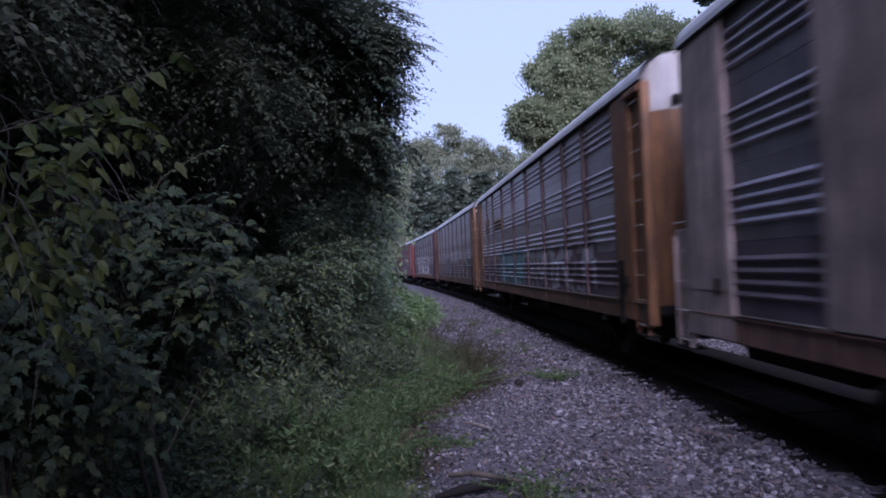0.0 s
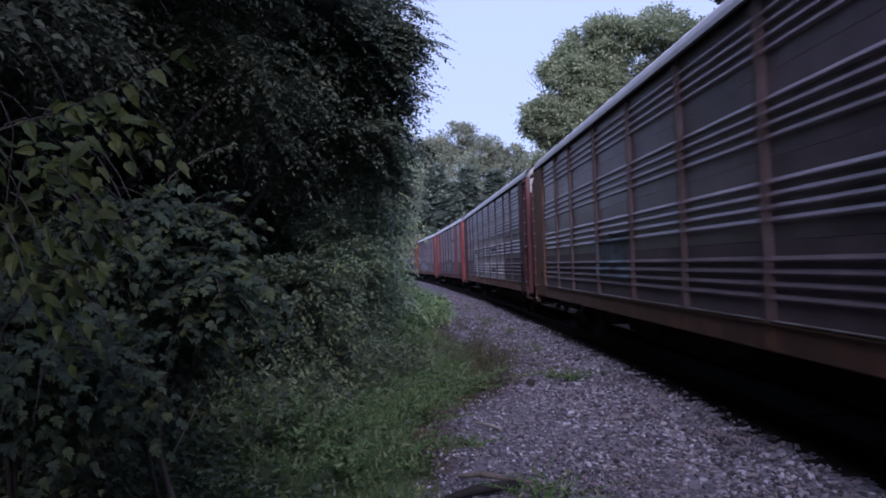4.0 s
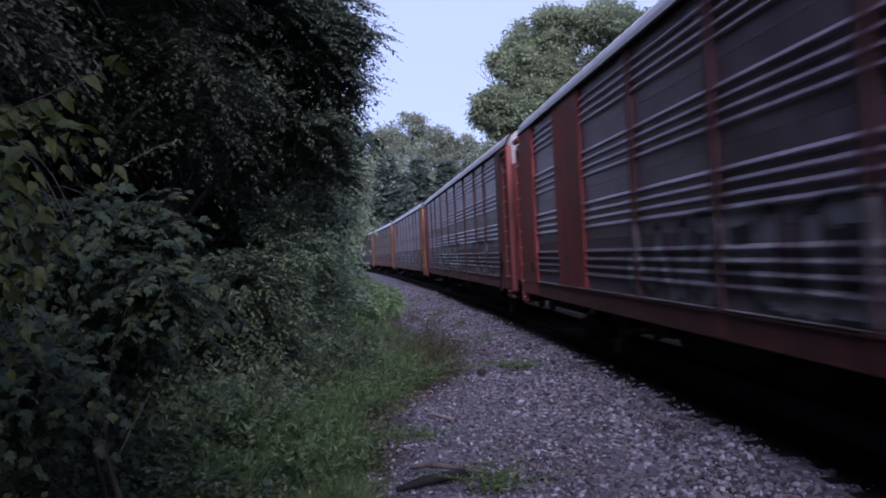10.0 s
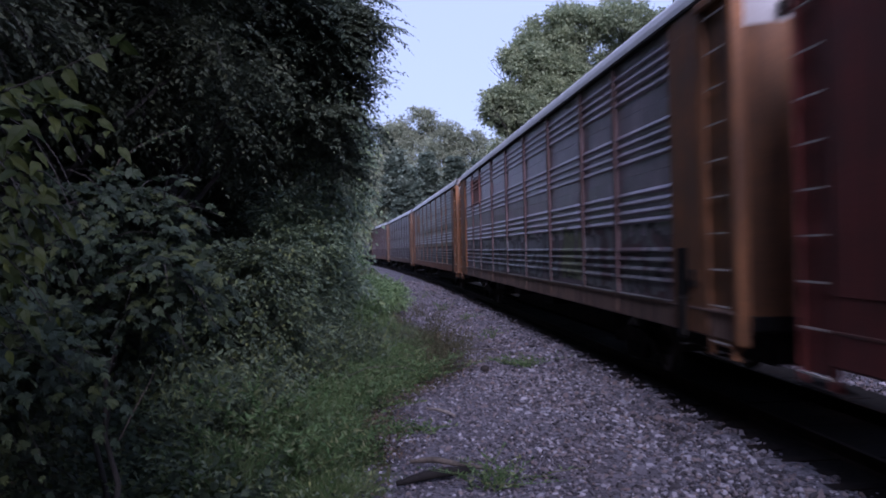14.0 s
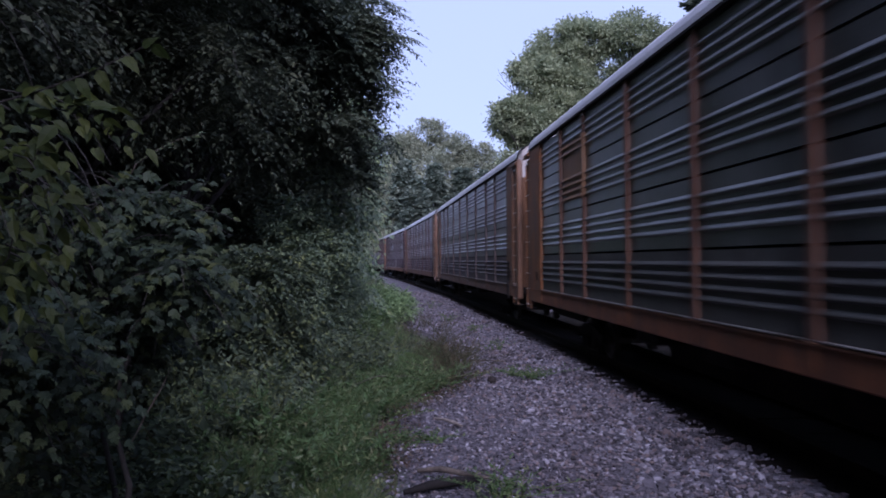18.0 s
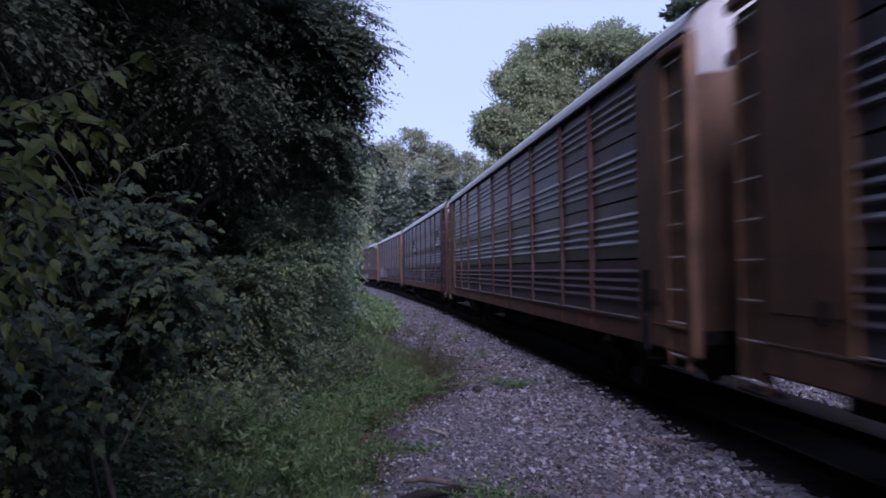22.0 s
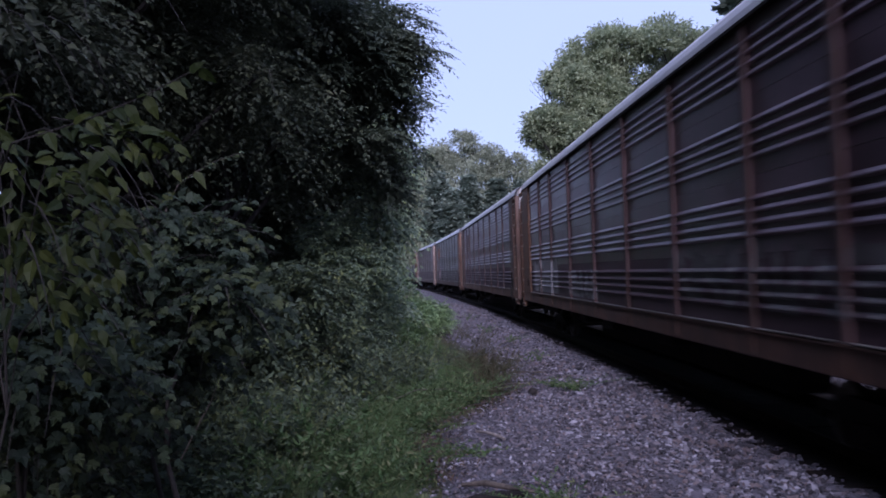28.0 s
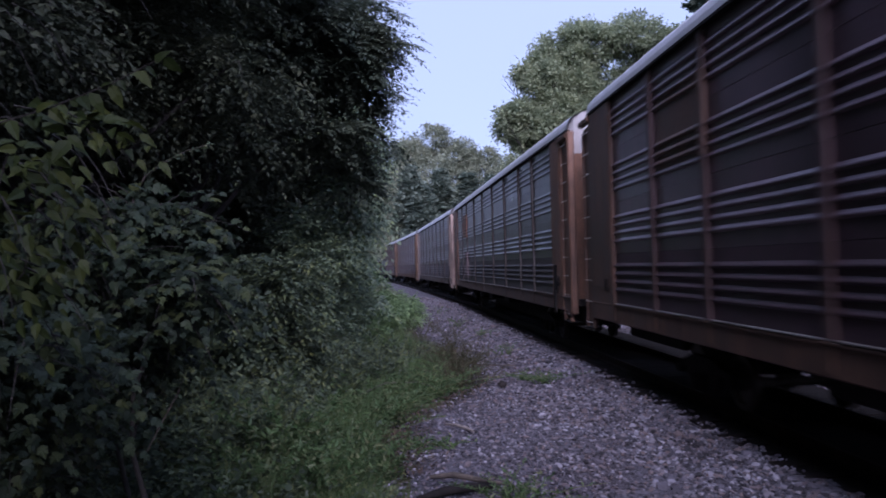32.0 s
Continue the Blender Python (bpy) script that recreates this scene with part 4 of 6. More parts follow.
DGREY, TEAL = (0.105, 0.072, 0.08), (0.082, 0.078, 0.074)
YEL, TAN, RUST, MAR, ORANGE = (0.17, 0.10, 0.042), (0.125, 0.075, 0.045), (0.09, 0.05, 0.034), (0.036, 0.012, 0.017), (0.165, 0.082, 0.034)
BLUE, PINK, CYAN, BLACK = (0.15, 0.21, 0.25), (0.3, 0.22, 0.26), (0.2, 0.42, 0.5), (0.02, 0.02, 0.022)
CARS = {
    -2: dict(label="grey ribbed car carrier with brown ends", end=TAN, post=RUST, sill=RUST, panel=DGREY, joints=False),
    -1: dict(label="dark ribbed car carrier with brown ends", end=TAN, post=RUST, sill=RUST, panel=DGREY, joints=True),
    0: dict(label="dark ribbed car carrier with pale grey ends and posts", end=(0.41, 0.41, 0.475), post=(0.44, 0.46, 0.56), sill=(0.24, 0.175, 0.165), panel=(0.155, 0.118, 0.145), joints=False, plated=True, ladder_top=2.45),
    1: dict(label="dark ribbed car carrier, tan ends, blue sprayed marks", end=(0.175, 0.1, 0.05), post=(0.085, 0.06, 0.055), sill=TAN, panel=(0.16, 0.107, 0.13), joints=False,
            marks=((-0.4, 6.4, 1.2, 2.55, CYAN, dict(weight=0.22, alt=(0.42, 0.48, 0.54), haze=0.22)), (-4.9, -1.0, 1.2, 2.5, (0.480, 0.465, 0.540), dict(weight=0.17, alt=PINK, haze=0.45)), (-11.0, -5.0, 1.2, 2.45, (0.510, 0.510, 0.600), dict(weight=0.17, alt=(0.2, 0.1, 0.13), haze=0.45)), (7.2, 8.2, 1.3, 1.9, (0.16, 0.18, 0.19), {})),
            fields=((5.0, 8.0, 3.5, 4.0, (0.2, 0.11, 0.07)), (9.9, 11.6, 3.5, 4.2, (0.15, 0.075, 0.05)))),
    2: dict(label="dark ribbed car carrier, tan ends, few marks", end=TAN, post=(0.109, 0.083, 0.078), sill=TAN, panel=(0.147, 0.101, 0.112), joints=False, marks=((-11.8, -9.2, 1.75, 2.4, BLUE, dict(weight=0.14)), (2.0, 5.5, 1.5, 2.6, BLUE, {}))),
    3: dict(label="grey ribbed car carrier, maroon ends, large white marks", end=(0.055, 0.013, 0.02), post=(0.042, 0.036, 0.039), sill=(0.19, 0.115, 0.08), panel=(0.140, 0.103, 0.121), joints=True, blocks=((8.6, -7.6, 1.2, 3.2),),
            fields=((6.2, 7.3, 2.6, 2.9, BLACK), (7.0, 7.6, 1.3, 2.1, BLACK), (4.1, 4.5, 1.25, 3.1, BLACK), (2.9, 3.25, 1.3, 3.1, BLACK), (-0.35, 0.2, 2.0, 3.15, BLACK), (-4.4, -1.9, 2.6, 2.78, BLACK), (-3.7, -2.0, 1.52, 1.72, BLACK), (-6.0, -5.6, 1.9, 3.0, BLACK), (-14.5, -13.5, 2.55, 2.7, (0.3, 0.27, 0.27)))),
    4: dict(label="dark ribbed car carrier with red ends and plates", end=(0.25, 0.052, 0.05), post=(0.085, 0.028, 0.028), sill=(0.120, 0.045, 0.043), panel=(0.160, 0.102, 0.123), joints=False, plated=True, door=(0.114, 0.126, 0.144),
            marks=((-5.0, 5.9, 1.2, 2.45, (0.405, 0.398, 0.435), dict(weight=0.12, edge=0.12, line=(0.028, 0.027, 0.032), haze=0.1)), (-9.2, -7.2, 1.25, 2.5, (0.05, 0.03, 0.03), dict(weight=0.3, alt=(0.07, 0.075, 0.045), haze=0.5))), fields=((-7.4, -4.5, 3.95, 4.15, (0.2, 0.05, 0.05)),)),
    5: dict(label="grey ribbed car carrier with red ends and posts", end=(0.15, 0.034, 0.033), post=(0.075, 0.029, 0.03), sill=(0.130, 0.062, 0.056), panel=(0.208, 0.149, 0.174), joints=False,
            marks=((-2.6, 6.6, 1.2, 2.5, (0.420, 0.480, 0.510), dict(weight=0.13, edge=0.1, alt=(0.17, 0.22, 0.25), haze=0.35)), (6.4, 8.6, 1.25, 2.3, (0.225, 0.285, 0.315), dict(weight=0.22, haze=0.5)), (-11.5, -6.2, 1.2, 2.5, (0.315, 0.315, 0.345), dict(weight=0.14, alt=(0.14, 0.13, 0.15), haze=0.4))),
            fields=((-4.3, -2.9, 1.3, 2.2, (0.22, 0.15, 0.18)),)),
    6: dict(label="grey ribbed car carrier, amber ends, marks along the side", end=ORANGE, post=(0.144, 0.085, 0.076), sill=(0.185, 0.141, 0.130), panel=(0.189, 0.136, 0.161), joints=False,
            marks=((-12.6, -7.7, 1.2, 2.4, (0.255, 0.247, 0.270), dict(weight=0.16, alt=(0.12, 0.06, 0.07), haze=0.3)), (-7.6, -5.6, 1.3, 2.5, (0.285, 0.315, 0.180), dict(weight=0.2, haze=0.3)), (-5.4, 12.0, 1.2, 2.4, (0.285, 0.300, 0.338), dict(weight=0.15, alt=(0.14, 0.145, 0.17), haze=0.3))), fields=((8.2, 11.4, 3.85, 4.95, (0.27, 0.1, 0.075)),)),
    7: dict(label="dark green ribbed car carrier with amber ends and posts", end=ORANGE, post=(0.312, 0.125, 0.057), sill=(0.193, 0.088, 0.041), panel=TEAL, joints=True, fields=((8.1, 10.4, 3.4, 4.8, (0.3, 0.16, 0.075)),)),
    8: dict(label="dark green ribbed car carrier with brown ends", end=(0.129, 0.077, 0.046), post=(0.107, 0.077, 0.074), sill=(0.109, 0.073, 0.058), panel=(0.087, 0.069, 0.077), joints=True,
            marks=((8.0, 12.4, 1.25, 2.45, (0.035, 0.033, 0.035), dict(weight=0.07, edge=0.0, haze=-1.0)), (-8.0, -4.6, 1.3, 2.2, (0.13, 0.12, 0.125), dict(weight=0.12, edge=0.03, haze=0.3))), fields=((11.2, 12.0, 1.4, 2.3, (0.16, 0.15, 0.15)),)),
    9: dict(label="dark ribbed car carrier with brown ends and posts", end=(0.129, 0.081, 0.053), post=(0.148, 0.075, 0.061), sill=(0.130, 0.064, 0.042), panel=(0.092, 0.053, 0.064), joints=True),
    10: dict(label="dark ribbed car carrier, maroon ends, white emblem", end=MAR, post=(0.045, 0.034, 0.04), sill=(0.180, 0.100, 0.063), panel=(0.073, 0.040, 0.051), joints=True,
             fields=((-12.9, -10.3, 3.24, 4.24, (0.05, 0.025, 0.033)), (-3.9, -1.4, 1.22, 2.16, (0.26, 0.20, 0.21)), (1.6, 5.2, 3.24, 4.24, (0.05, 0.025, 0.033)), (6.8, 8.5, 4.28, 4.4, (0.3, 0.28, 0.29))), emblems=((-12.4, 3.4), (2.5, 3.4)), marks=((5.0, 14.0, 1.22, 1.95, (0.285, 0.255, 0.270), dict(weight=0.06, edge=0.0, haze=-1.0)), (1.2, 3.4, 1.25, 1.9, (0.255, 0.225, 0.240), dict(weight=0.12, edge=0.0, haze=0.2)))),
    11: dict(label="dark ribbed car carrier, tan ends, faded marks", end=(0.129, 0.078, 0.052), post=(0.131, 0.075, 0.064), sill=(0.103, 0.063, 0.052), panel=(0.080, 0.043, 0.055), joints=False,
             marks=((-12.0, -4.0, 1.4, 2.4, (0.195, 0.180, 0.188), dict(weight=0.1, edge=0.0)), (1.6, 5.4, 1.25, 2.0, (0.38, 0.36, 0.39), dict(weight=0.18, edge=0.02, haze=0.5)), (7.2, 12.6, 1.25, 2.4, (0.5, 0.48, 0.51), dict(weight=0.26, edge=0.0, alt=(0.18, 0.17, 0.185), haze=0.8))), fields=((7.6, 10.2, 1.25, 2.3, (0.3, 0.29, 0.31)),)),
    12: dict(label="dark clean ribbed car carrier with brown ends", end=(0.094, 0.063, 0.053), post=(0.113, 0.077, 0.075), sill=(0.115, 0.075, 0.055), panel=(0.080, 0.043, 0.055), joints=False, fields=((8.1, 10.4, 3.5, 4.7, (0.15, 0.08, 0.06)),)),
    13: dict(label="dark teal ribbed car carrier with tan ends", end=(0.130, 0.082, 0.063), post=(0.079, 0.074, 0.074), sill=(0.081, 0.061, 0.058), panel=(0.072, 0.062, 0.065), joints=False, fields=((8.1, 10.4, 3.5, 4.7, (0.27, 0.12, 0.07)), (7.2, 10.0, 1.35, 2.7, (0.27, 0.19, 0.2)))),
    14: dict(label="dark ribbed car carrier with silver ends", end=(0.278, 0.252, 0.259), post=(0.114, 0.115, 0.118), sill=(0.086, 0.074, 0.069), panel=(0.086, 0.063, 0.068), joints=False),
    15: dict(label="dark ribbed car carrier with tan ends", end=TAN, post=RUST, sill=RUST, panel=DGREY, joints=False),
    16: dict(label="dark ribbed car carrier with brown ends", end=(0.101, 0.067, 0.050), post=RUST, sill=RUST, panel=DGREY, joints=True),
    17: dict(label="dark ribbed car carrier with amber ends", end=YEL, post=RUST, sill=RUST, panel=DGREY, joints=False),
}
TRAIN = {n: build_car(n, spec) for n, spec in CARS.items()}


def motions():
    """The train comes round the bend and passes; its wheels turn with it."""
    for n, car in TRAIN.items():
        rows = []
        for i in range(65):
            t = i / 2
            s = train_at(t) + PITCH * (n - 1) + BODY / 2
            p = rail_place(s, HALF, FLOOR)
            rows.append((t, Matrix.Translation(p) @ pose(0, 0, 0, 0, 0, 90 + math.degrees(heading(s)))))
        walk(car, rows)
    start = train_at(0)
    rows = [(i / 30, Matrix.Rotation((train_at(i / 30) - start) / 0.42, 4, "Y")) for i in range(961)]
    w = SPIN[0]
    walk(w, rows)
    for o in bpy.data.objects:
        if o is not w and o.data == WHEELS:
            keys = o.animation_data_create()
            keys.action = w.animation_data.action
            keys.action_slot = w.animation_data.action_slot
            o.rotation_mode = "QUATERNION"


# ---- planting ----
def spray_leaves(name, centres, ways, length, per, size, shape, rng, sag=0.35, up=1.0, spread=0.3, face=(0, 0, 1.0), turn=0.45):
    """Sprays: leaves set in two rows along drooping twigs that start at the given places."""
    n, k = len(centres), per
    ways = ways / (np.linalg.norm(ways, axis=1)[:, None] + 1e-9)
    ln = np.asarray(length) * rng.uniform(0.6, 1.3, n)
    t = (np.arange(k) + 0.6) / k
    t = np.clip(t[None] + rng.normal(0, 0.03, (n, k)), 0.02, 1.05)
    p = centres[:, None] + ways[:, None] * (ln[:, None] * t)[..., None]
    p[..., 2] -= sag * ln[:, None] * t ** 2
    side = np.cross(ways, (0, 0, 1.0))
    side /= np.linalg.norm(side, axis=1)[:, None] + 1e-9
    sign = np.where(np.arange(k) % 2 == 0, 1.0, -1.0)
    axis = side[:, None] * sign[None, :, None] * 0.9 + ways[:, None] * 0.7
    axis[..., 2] -= sag * t + 0.15
    axis[:, -1] = ways - np.array((0, 0, sag * 1.6))
    sz = np.asarray(size) * (1.15 - 0.45 * t)
    return leaf_mesh(name, p.reshape(-1, 3), axis.reshape(-1, 3), sz.reshape(-1), shape, rng, up=up, spread=spread, face=face, turn=turn)


def twig_mesh(name, centres, ways, length, sag, thick, rng, sides=3):
    """The twigs under such sprays."""
    st = Strands()
    ways = ways / (np.linalg.norm(ways, axis=1)[:, None] + 1e-9)
    for c, w in zip(centres, ways):
        pts = [c + w * length * t - np.array((0, 0, sag * length * t * t)) for t in (0, 0.35, 0.7, 1.0)]
        st.tube(pts, (thick, thick * 0.75, thick * 0.5, thick * 0.25), sides)
    return st.mesh(name)


def bough_tree(name, base, height, balls, count, per, size, material, seed, label, shape="oval", length=0.6, trunk=0.16, sag=0.35, limbs=9, category="tree", group="", hollow=0.5, lean=(0, 0, 0), twigs=60, up=1.0, kids=3, lobes=12, tier=0.75, face=(0, 0, 1.0), turn=0.45):
    """Tree or bush whose crown is made of leafy sprays on twigs."""
    rng = np.random.default_rng(seed)
    base = np.array(base, float)
    t = tagged(root(name, pose(*base)), label, category, group)
    rel = np.array(balls, float)
    rel[:, :3] -= base
    centres, ways = clusters_in(rel, count, rng, hollow, lobes, tier)
    ways = ways + np.array(lean) + rng.normal(0, 0.25, ways.shape)
    ways[:, 2] = ways[:, 2] * 0.5 - 0.05
    st = Strands()
    top = np.array((rel[:, 0].mean() * 0.8, rel[:, 1].mean() * 0.8, min(height, rel[:, 2].max()) * 0.9))
    spine = bend((0, 0, -0.25), top, 0, rng, 7, 0.06)
    st.tube(spine, np.linspace(trunk, trunk * 0.2, len(spine)), 7)
    part_of("trunk", st.mesh("trunk"), M_BARK, t, smooth=True)
    for i in range(limbs):
        st = Strands()
        q = centres[rng.integers(len(centres))]
        j = min(len(spine) - 2, max(1, int((q[2] * 0.75) / height * len(spine))))
        way = bend(spine[j], q, rng.uniform(-0.1, 0.4), rng, 4, 0.1)
        st.tube(way, np.linspace(trunk * 0.4, trunk * 0.06, len(way)), 5)
        part_of("limb", st.mesh("limb"), M_BARK, t)
    tagged(part_of("twig_work", twig_mesh("twigs", centres[:twigs], ways[:twigs], length, sag, 0.003 + 0.006 * length, rng), M_BARK, t), kind="stuff")
    # each cluster carries a main spray and some side sprays
    c = np.repeat(centres, kids, 0)
    w = np.repeat(ways, kids, 0) + rng.normal(0, 0.45, (len(c), 3)) * (1, 1, 0.5)
    c = c + rng.normal(0, 0.16, c.shape) * length
    part_of("crown", spray_leaves("crown", c, w, length, per, size, shape, rng, sag, up, face=face, turn=turn), material, t)
    return t


def ground_at(x, y):
    return float(ground_height(np.array(x), np.array(y)))


def grass_tuft_mesh(name, xs, ys, height, rng, per=14, lean=0.35, zs=None):
    n = len(xs) * per
    k = np.repeat(np.arange(len(xs)), per)
    z = np.zeros(len(xs)) if zs is None else np.asarray(zs)
    at = np.stack([np.asarray(xs)[k] + rng.normal(0, 0.11, n), np.asarray(ys)[k] + rng.normal(0, 0.11, n), z[k] - 0.03], 1)
    axis = np.stack([rng.normal(0, lean, n), rng.normal(0, lean, n), np.ones(n)], 1)
    return leaf_mesh(name, at, axis, np.asarray(height)[k] * rng.uniform(0.6, 1.25, n), "blade", rng, up=0.1, spread=0.1)


def plant_left_bank():
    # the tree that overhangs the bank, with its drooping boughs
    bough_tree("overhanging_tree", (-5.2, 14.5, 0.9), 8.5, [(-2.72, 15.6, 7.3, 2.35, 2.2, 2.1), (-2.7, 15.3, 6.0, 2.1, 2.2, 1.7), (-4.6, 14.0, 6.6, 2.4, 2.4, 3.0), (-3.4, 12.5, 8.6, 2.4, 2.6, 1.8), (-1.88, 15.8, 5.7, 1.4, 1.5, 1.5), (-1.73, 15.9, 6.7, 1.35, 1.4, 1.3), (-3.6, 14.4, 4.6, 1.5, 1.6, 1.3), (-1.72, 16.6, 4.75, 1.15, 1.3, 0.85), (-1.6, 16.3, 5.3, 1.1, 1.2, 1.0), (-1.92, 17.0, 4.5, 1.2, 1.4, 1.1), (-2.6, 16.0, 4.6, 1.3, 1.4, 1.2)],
               1950, 18, 0.115, L_DARK_LIT, 31, "tall dark leafy tree overhanging the overgrown bank", length=0.6, trunk=0.2, limbs=14, lean=(0.4, -0.3, 0.0), twigs=200, kids=6, hollow=0.45, tier=0.35, up=1.8, lobes=8, sag=0.3, face=(0.15, -0.25, 0.95), turn=0.22)
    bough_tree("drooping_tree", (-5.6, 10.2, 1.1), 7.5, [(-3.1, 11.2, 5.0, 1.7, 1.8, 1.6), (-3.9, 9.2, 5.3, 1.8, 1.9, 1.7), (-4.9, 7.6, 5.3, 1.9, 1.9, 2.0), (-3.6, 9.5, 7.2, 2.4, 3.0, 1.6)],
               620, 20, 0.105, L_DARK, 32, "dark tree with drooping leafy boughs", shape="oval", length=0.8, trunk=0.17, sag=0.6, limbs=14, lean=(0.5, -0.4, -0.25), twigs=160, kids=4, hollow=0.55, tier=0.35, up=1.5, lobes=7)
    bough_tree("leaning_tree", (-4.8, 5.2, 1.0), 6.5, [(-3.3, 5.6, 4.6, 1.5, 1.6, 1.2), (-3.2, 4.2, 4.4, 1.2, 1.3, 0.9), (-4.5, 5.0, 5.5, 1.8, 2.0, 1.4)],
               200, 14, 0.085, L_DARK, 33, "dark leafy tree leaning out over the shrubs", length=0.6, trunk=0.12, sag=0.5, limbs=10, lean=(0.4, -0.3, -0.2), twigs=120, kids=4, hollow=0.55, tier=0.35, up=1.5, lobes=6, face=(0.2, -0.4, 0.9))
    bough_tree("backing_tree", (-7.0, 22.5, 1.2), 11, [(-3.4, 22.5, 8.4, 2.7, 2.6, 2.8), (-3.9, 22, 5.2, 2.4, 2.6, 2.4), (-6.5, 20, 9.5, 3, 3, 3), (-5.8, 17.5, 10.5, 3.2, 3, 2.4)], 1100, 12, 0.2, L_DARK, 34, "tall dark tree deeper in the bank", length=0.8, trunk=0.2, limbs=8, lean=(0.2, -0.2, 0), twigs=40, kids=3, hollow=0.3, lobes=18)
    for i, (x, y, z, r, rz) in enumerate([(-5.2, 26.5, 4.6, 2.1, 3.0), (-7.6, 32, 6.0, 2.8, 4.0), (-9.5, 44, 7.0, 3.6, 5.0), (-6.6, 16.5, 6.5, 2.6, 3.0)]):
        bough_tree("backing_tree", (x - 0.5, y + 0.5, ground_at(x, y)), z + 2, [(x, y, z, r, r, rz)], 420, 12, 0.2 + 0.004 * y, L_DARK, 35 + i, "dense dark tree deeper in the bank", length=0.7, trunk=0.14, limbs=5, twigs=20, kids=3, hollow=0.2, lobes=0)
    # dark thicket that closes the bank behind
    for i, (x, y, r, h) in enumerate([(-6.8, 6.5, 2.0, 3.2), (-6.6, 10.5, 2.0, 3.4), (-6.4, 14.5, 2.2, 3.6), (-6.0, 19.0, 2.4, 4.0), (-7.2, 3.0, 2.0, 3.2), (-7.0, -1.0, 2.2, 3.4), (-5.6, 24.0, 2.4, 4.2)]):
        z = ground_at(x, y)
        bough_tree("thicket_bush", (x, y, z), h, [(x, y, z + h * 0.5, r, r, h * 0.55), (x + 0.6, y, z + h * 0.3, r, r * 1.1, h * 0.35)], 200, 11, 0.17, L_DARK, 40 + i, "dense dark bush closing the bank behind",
                   length=0.6, trunk=0.07, limbs=5, category="bush", group="thicket on the bank", lobes=0, twigs=20, kids=3, hollow=0.3)
    # vine-hung growth farther along the line
    for i, (x, y, z, rx, ry, rz, c, s) in enumerate([(-3.0, 27.5, 6.0, 1.8, 2.4, 2.3, 520, 0.16), (-2.55, 21.0, 5.3, 1.55, 1.8, 1.9, 330, 0.17), (-3.15, 25.5, 3.7, 1.9, 3.0, 2.2, 420, 0.2), (-4.0, 33.0, 3.4, 1.7, 4.0, 2.6, 520, 0.17), (-5.9, 46.0, 3.4, 2.0, 6.0, 3.0, 380, 0.2), (-8.0, 64, 3.6, 2.4, 8.0, 3.4, 330, 0.26), (-11.2, 92, 4.5, 3.0, 12.0, 4.4, 330, 0.34)]):
        bough_tree("vine_covered_tree", (x - 0.8, y, ground_at(x - 0.8, y)), z + rz * 0.4, [(x, y, z, rx, ry, rz), (x + 0.1, y - 0.5, max(1.0, z - rz), rx * 0.95, ry, max(0.9, rz * 0.6))], c, 12, s, L_VINE, 60 + i,
                   "tree smothered in grey-green climbing vine", shape="oval", length=0.5 + s, trunk=0.1, sag=0.6, limbs=6, group="vine-hung growth along the line", twigs=40, kids=3, lean=(0.3, -0.3, 0), hollow=0.45, tier=0.5, lobes=10, face=(0.25, -0.4, 0.85), turn=0.3)
    # bushes at the foot of the bank
    for i, (x, y, rx, ry, h, c, s) in enumerate([(-2.65, 12.6, 1.15, 2.2, 2.7, 440, 0.08), (-3.75, 10.4, 1.1, 1.6, 3.2, 440, 0.08), (-2.5, 17.6, 1.3, 2.8, 4.2, 560, 0.095), (-2.7, 21.8, 1.2, 2.2, 3.8, 420, 0.11), (-4.2, 7.8, 1.1, 1.3, 3.2, 360, 0.08), (-1.9, 15.0, 0.7, 1.8, 1.0, 240, 0.07), (-2.15, 10.5, 0.7, 1.4, 1.1, 240, 0.06), (-2.4, 11.8, 0.9, 1.4, 3.5, 420, 0.085)]):
        z = ground_at(x, y)
        # The tallest bushes get the lighter vine colour so they look lit.
        bough_tree("bank_bush", (x, y, z), h, [(x, y, z + h * 0.45, rx, ry, h * 0.55)], c, 13, s, L_VINE if h > 3.6 else L_BUSH, 80 + i, "low grey-green bush at the foot of the bank", length=0.4, trunk=0.035, sag=0.4, limbs=5, category="bush", group="bushes at the bank's foot", twigs=60, kids=3, hollow=0.35, tier=0.5, up=1.4)
    for i, (x, y, r, h) in enumerate([(-1.5, 27.0, 0.8, 1.1), (-1.0, 30.5, 0.9, 1.2), (-1.7, 34.0, 1.0, 1.4), (-2.6, 39.0, 1.1, 1.4), (-1.9, 24.3, 0.7, 0.9), (-1.9, 30.0, 0.7, 0.9), (-2.3, 31.0, 1.0, 2.5), (-2.7, 36.0, 1.2, 2.8), (-2.45, 27.5, 0.9, 1.9)]):
        z = ground_at(x, y)
        bough_tree("edge_bush", (x, y, z), h, [(x, y, z + h * 0.5, r, r * 1.6, h * 0.55)], 200, 11, 0.085, L_BRIGHT, 130 + i, "low bright green bush edging the stone bed", length=0.35, trunk=0.03, sag=0.4, limbs=4, category="bush", group="bright bushes at the bend", twigs=30, kids=3, hollow=0.35, up=1.3)
    # shrubs close by
    toward = (0.25, -0.55, 0.75)
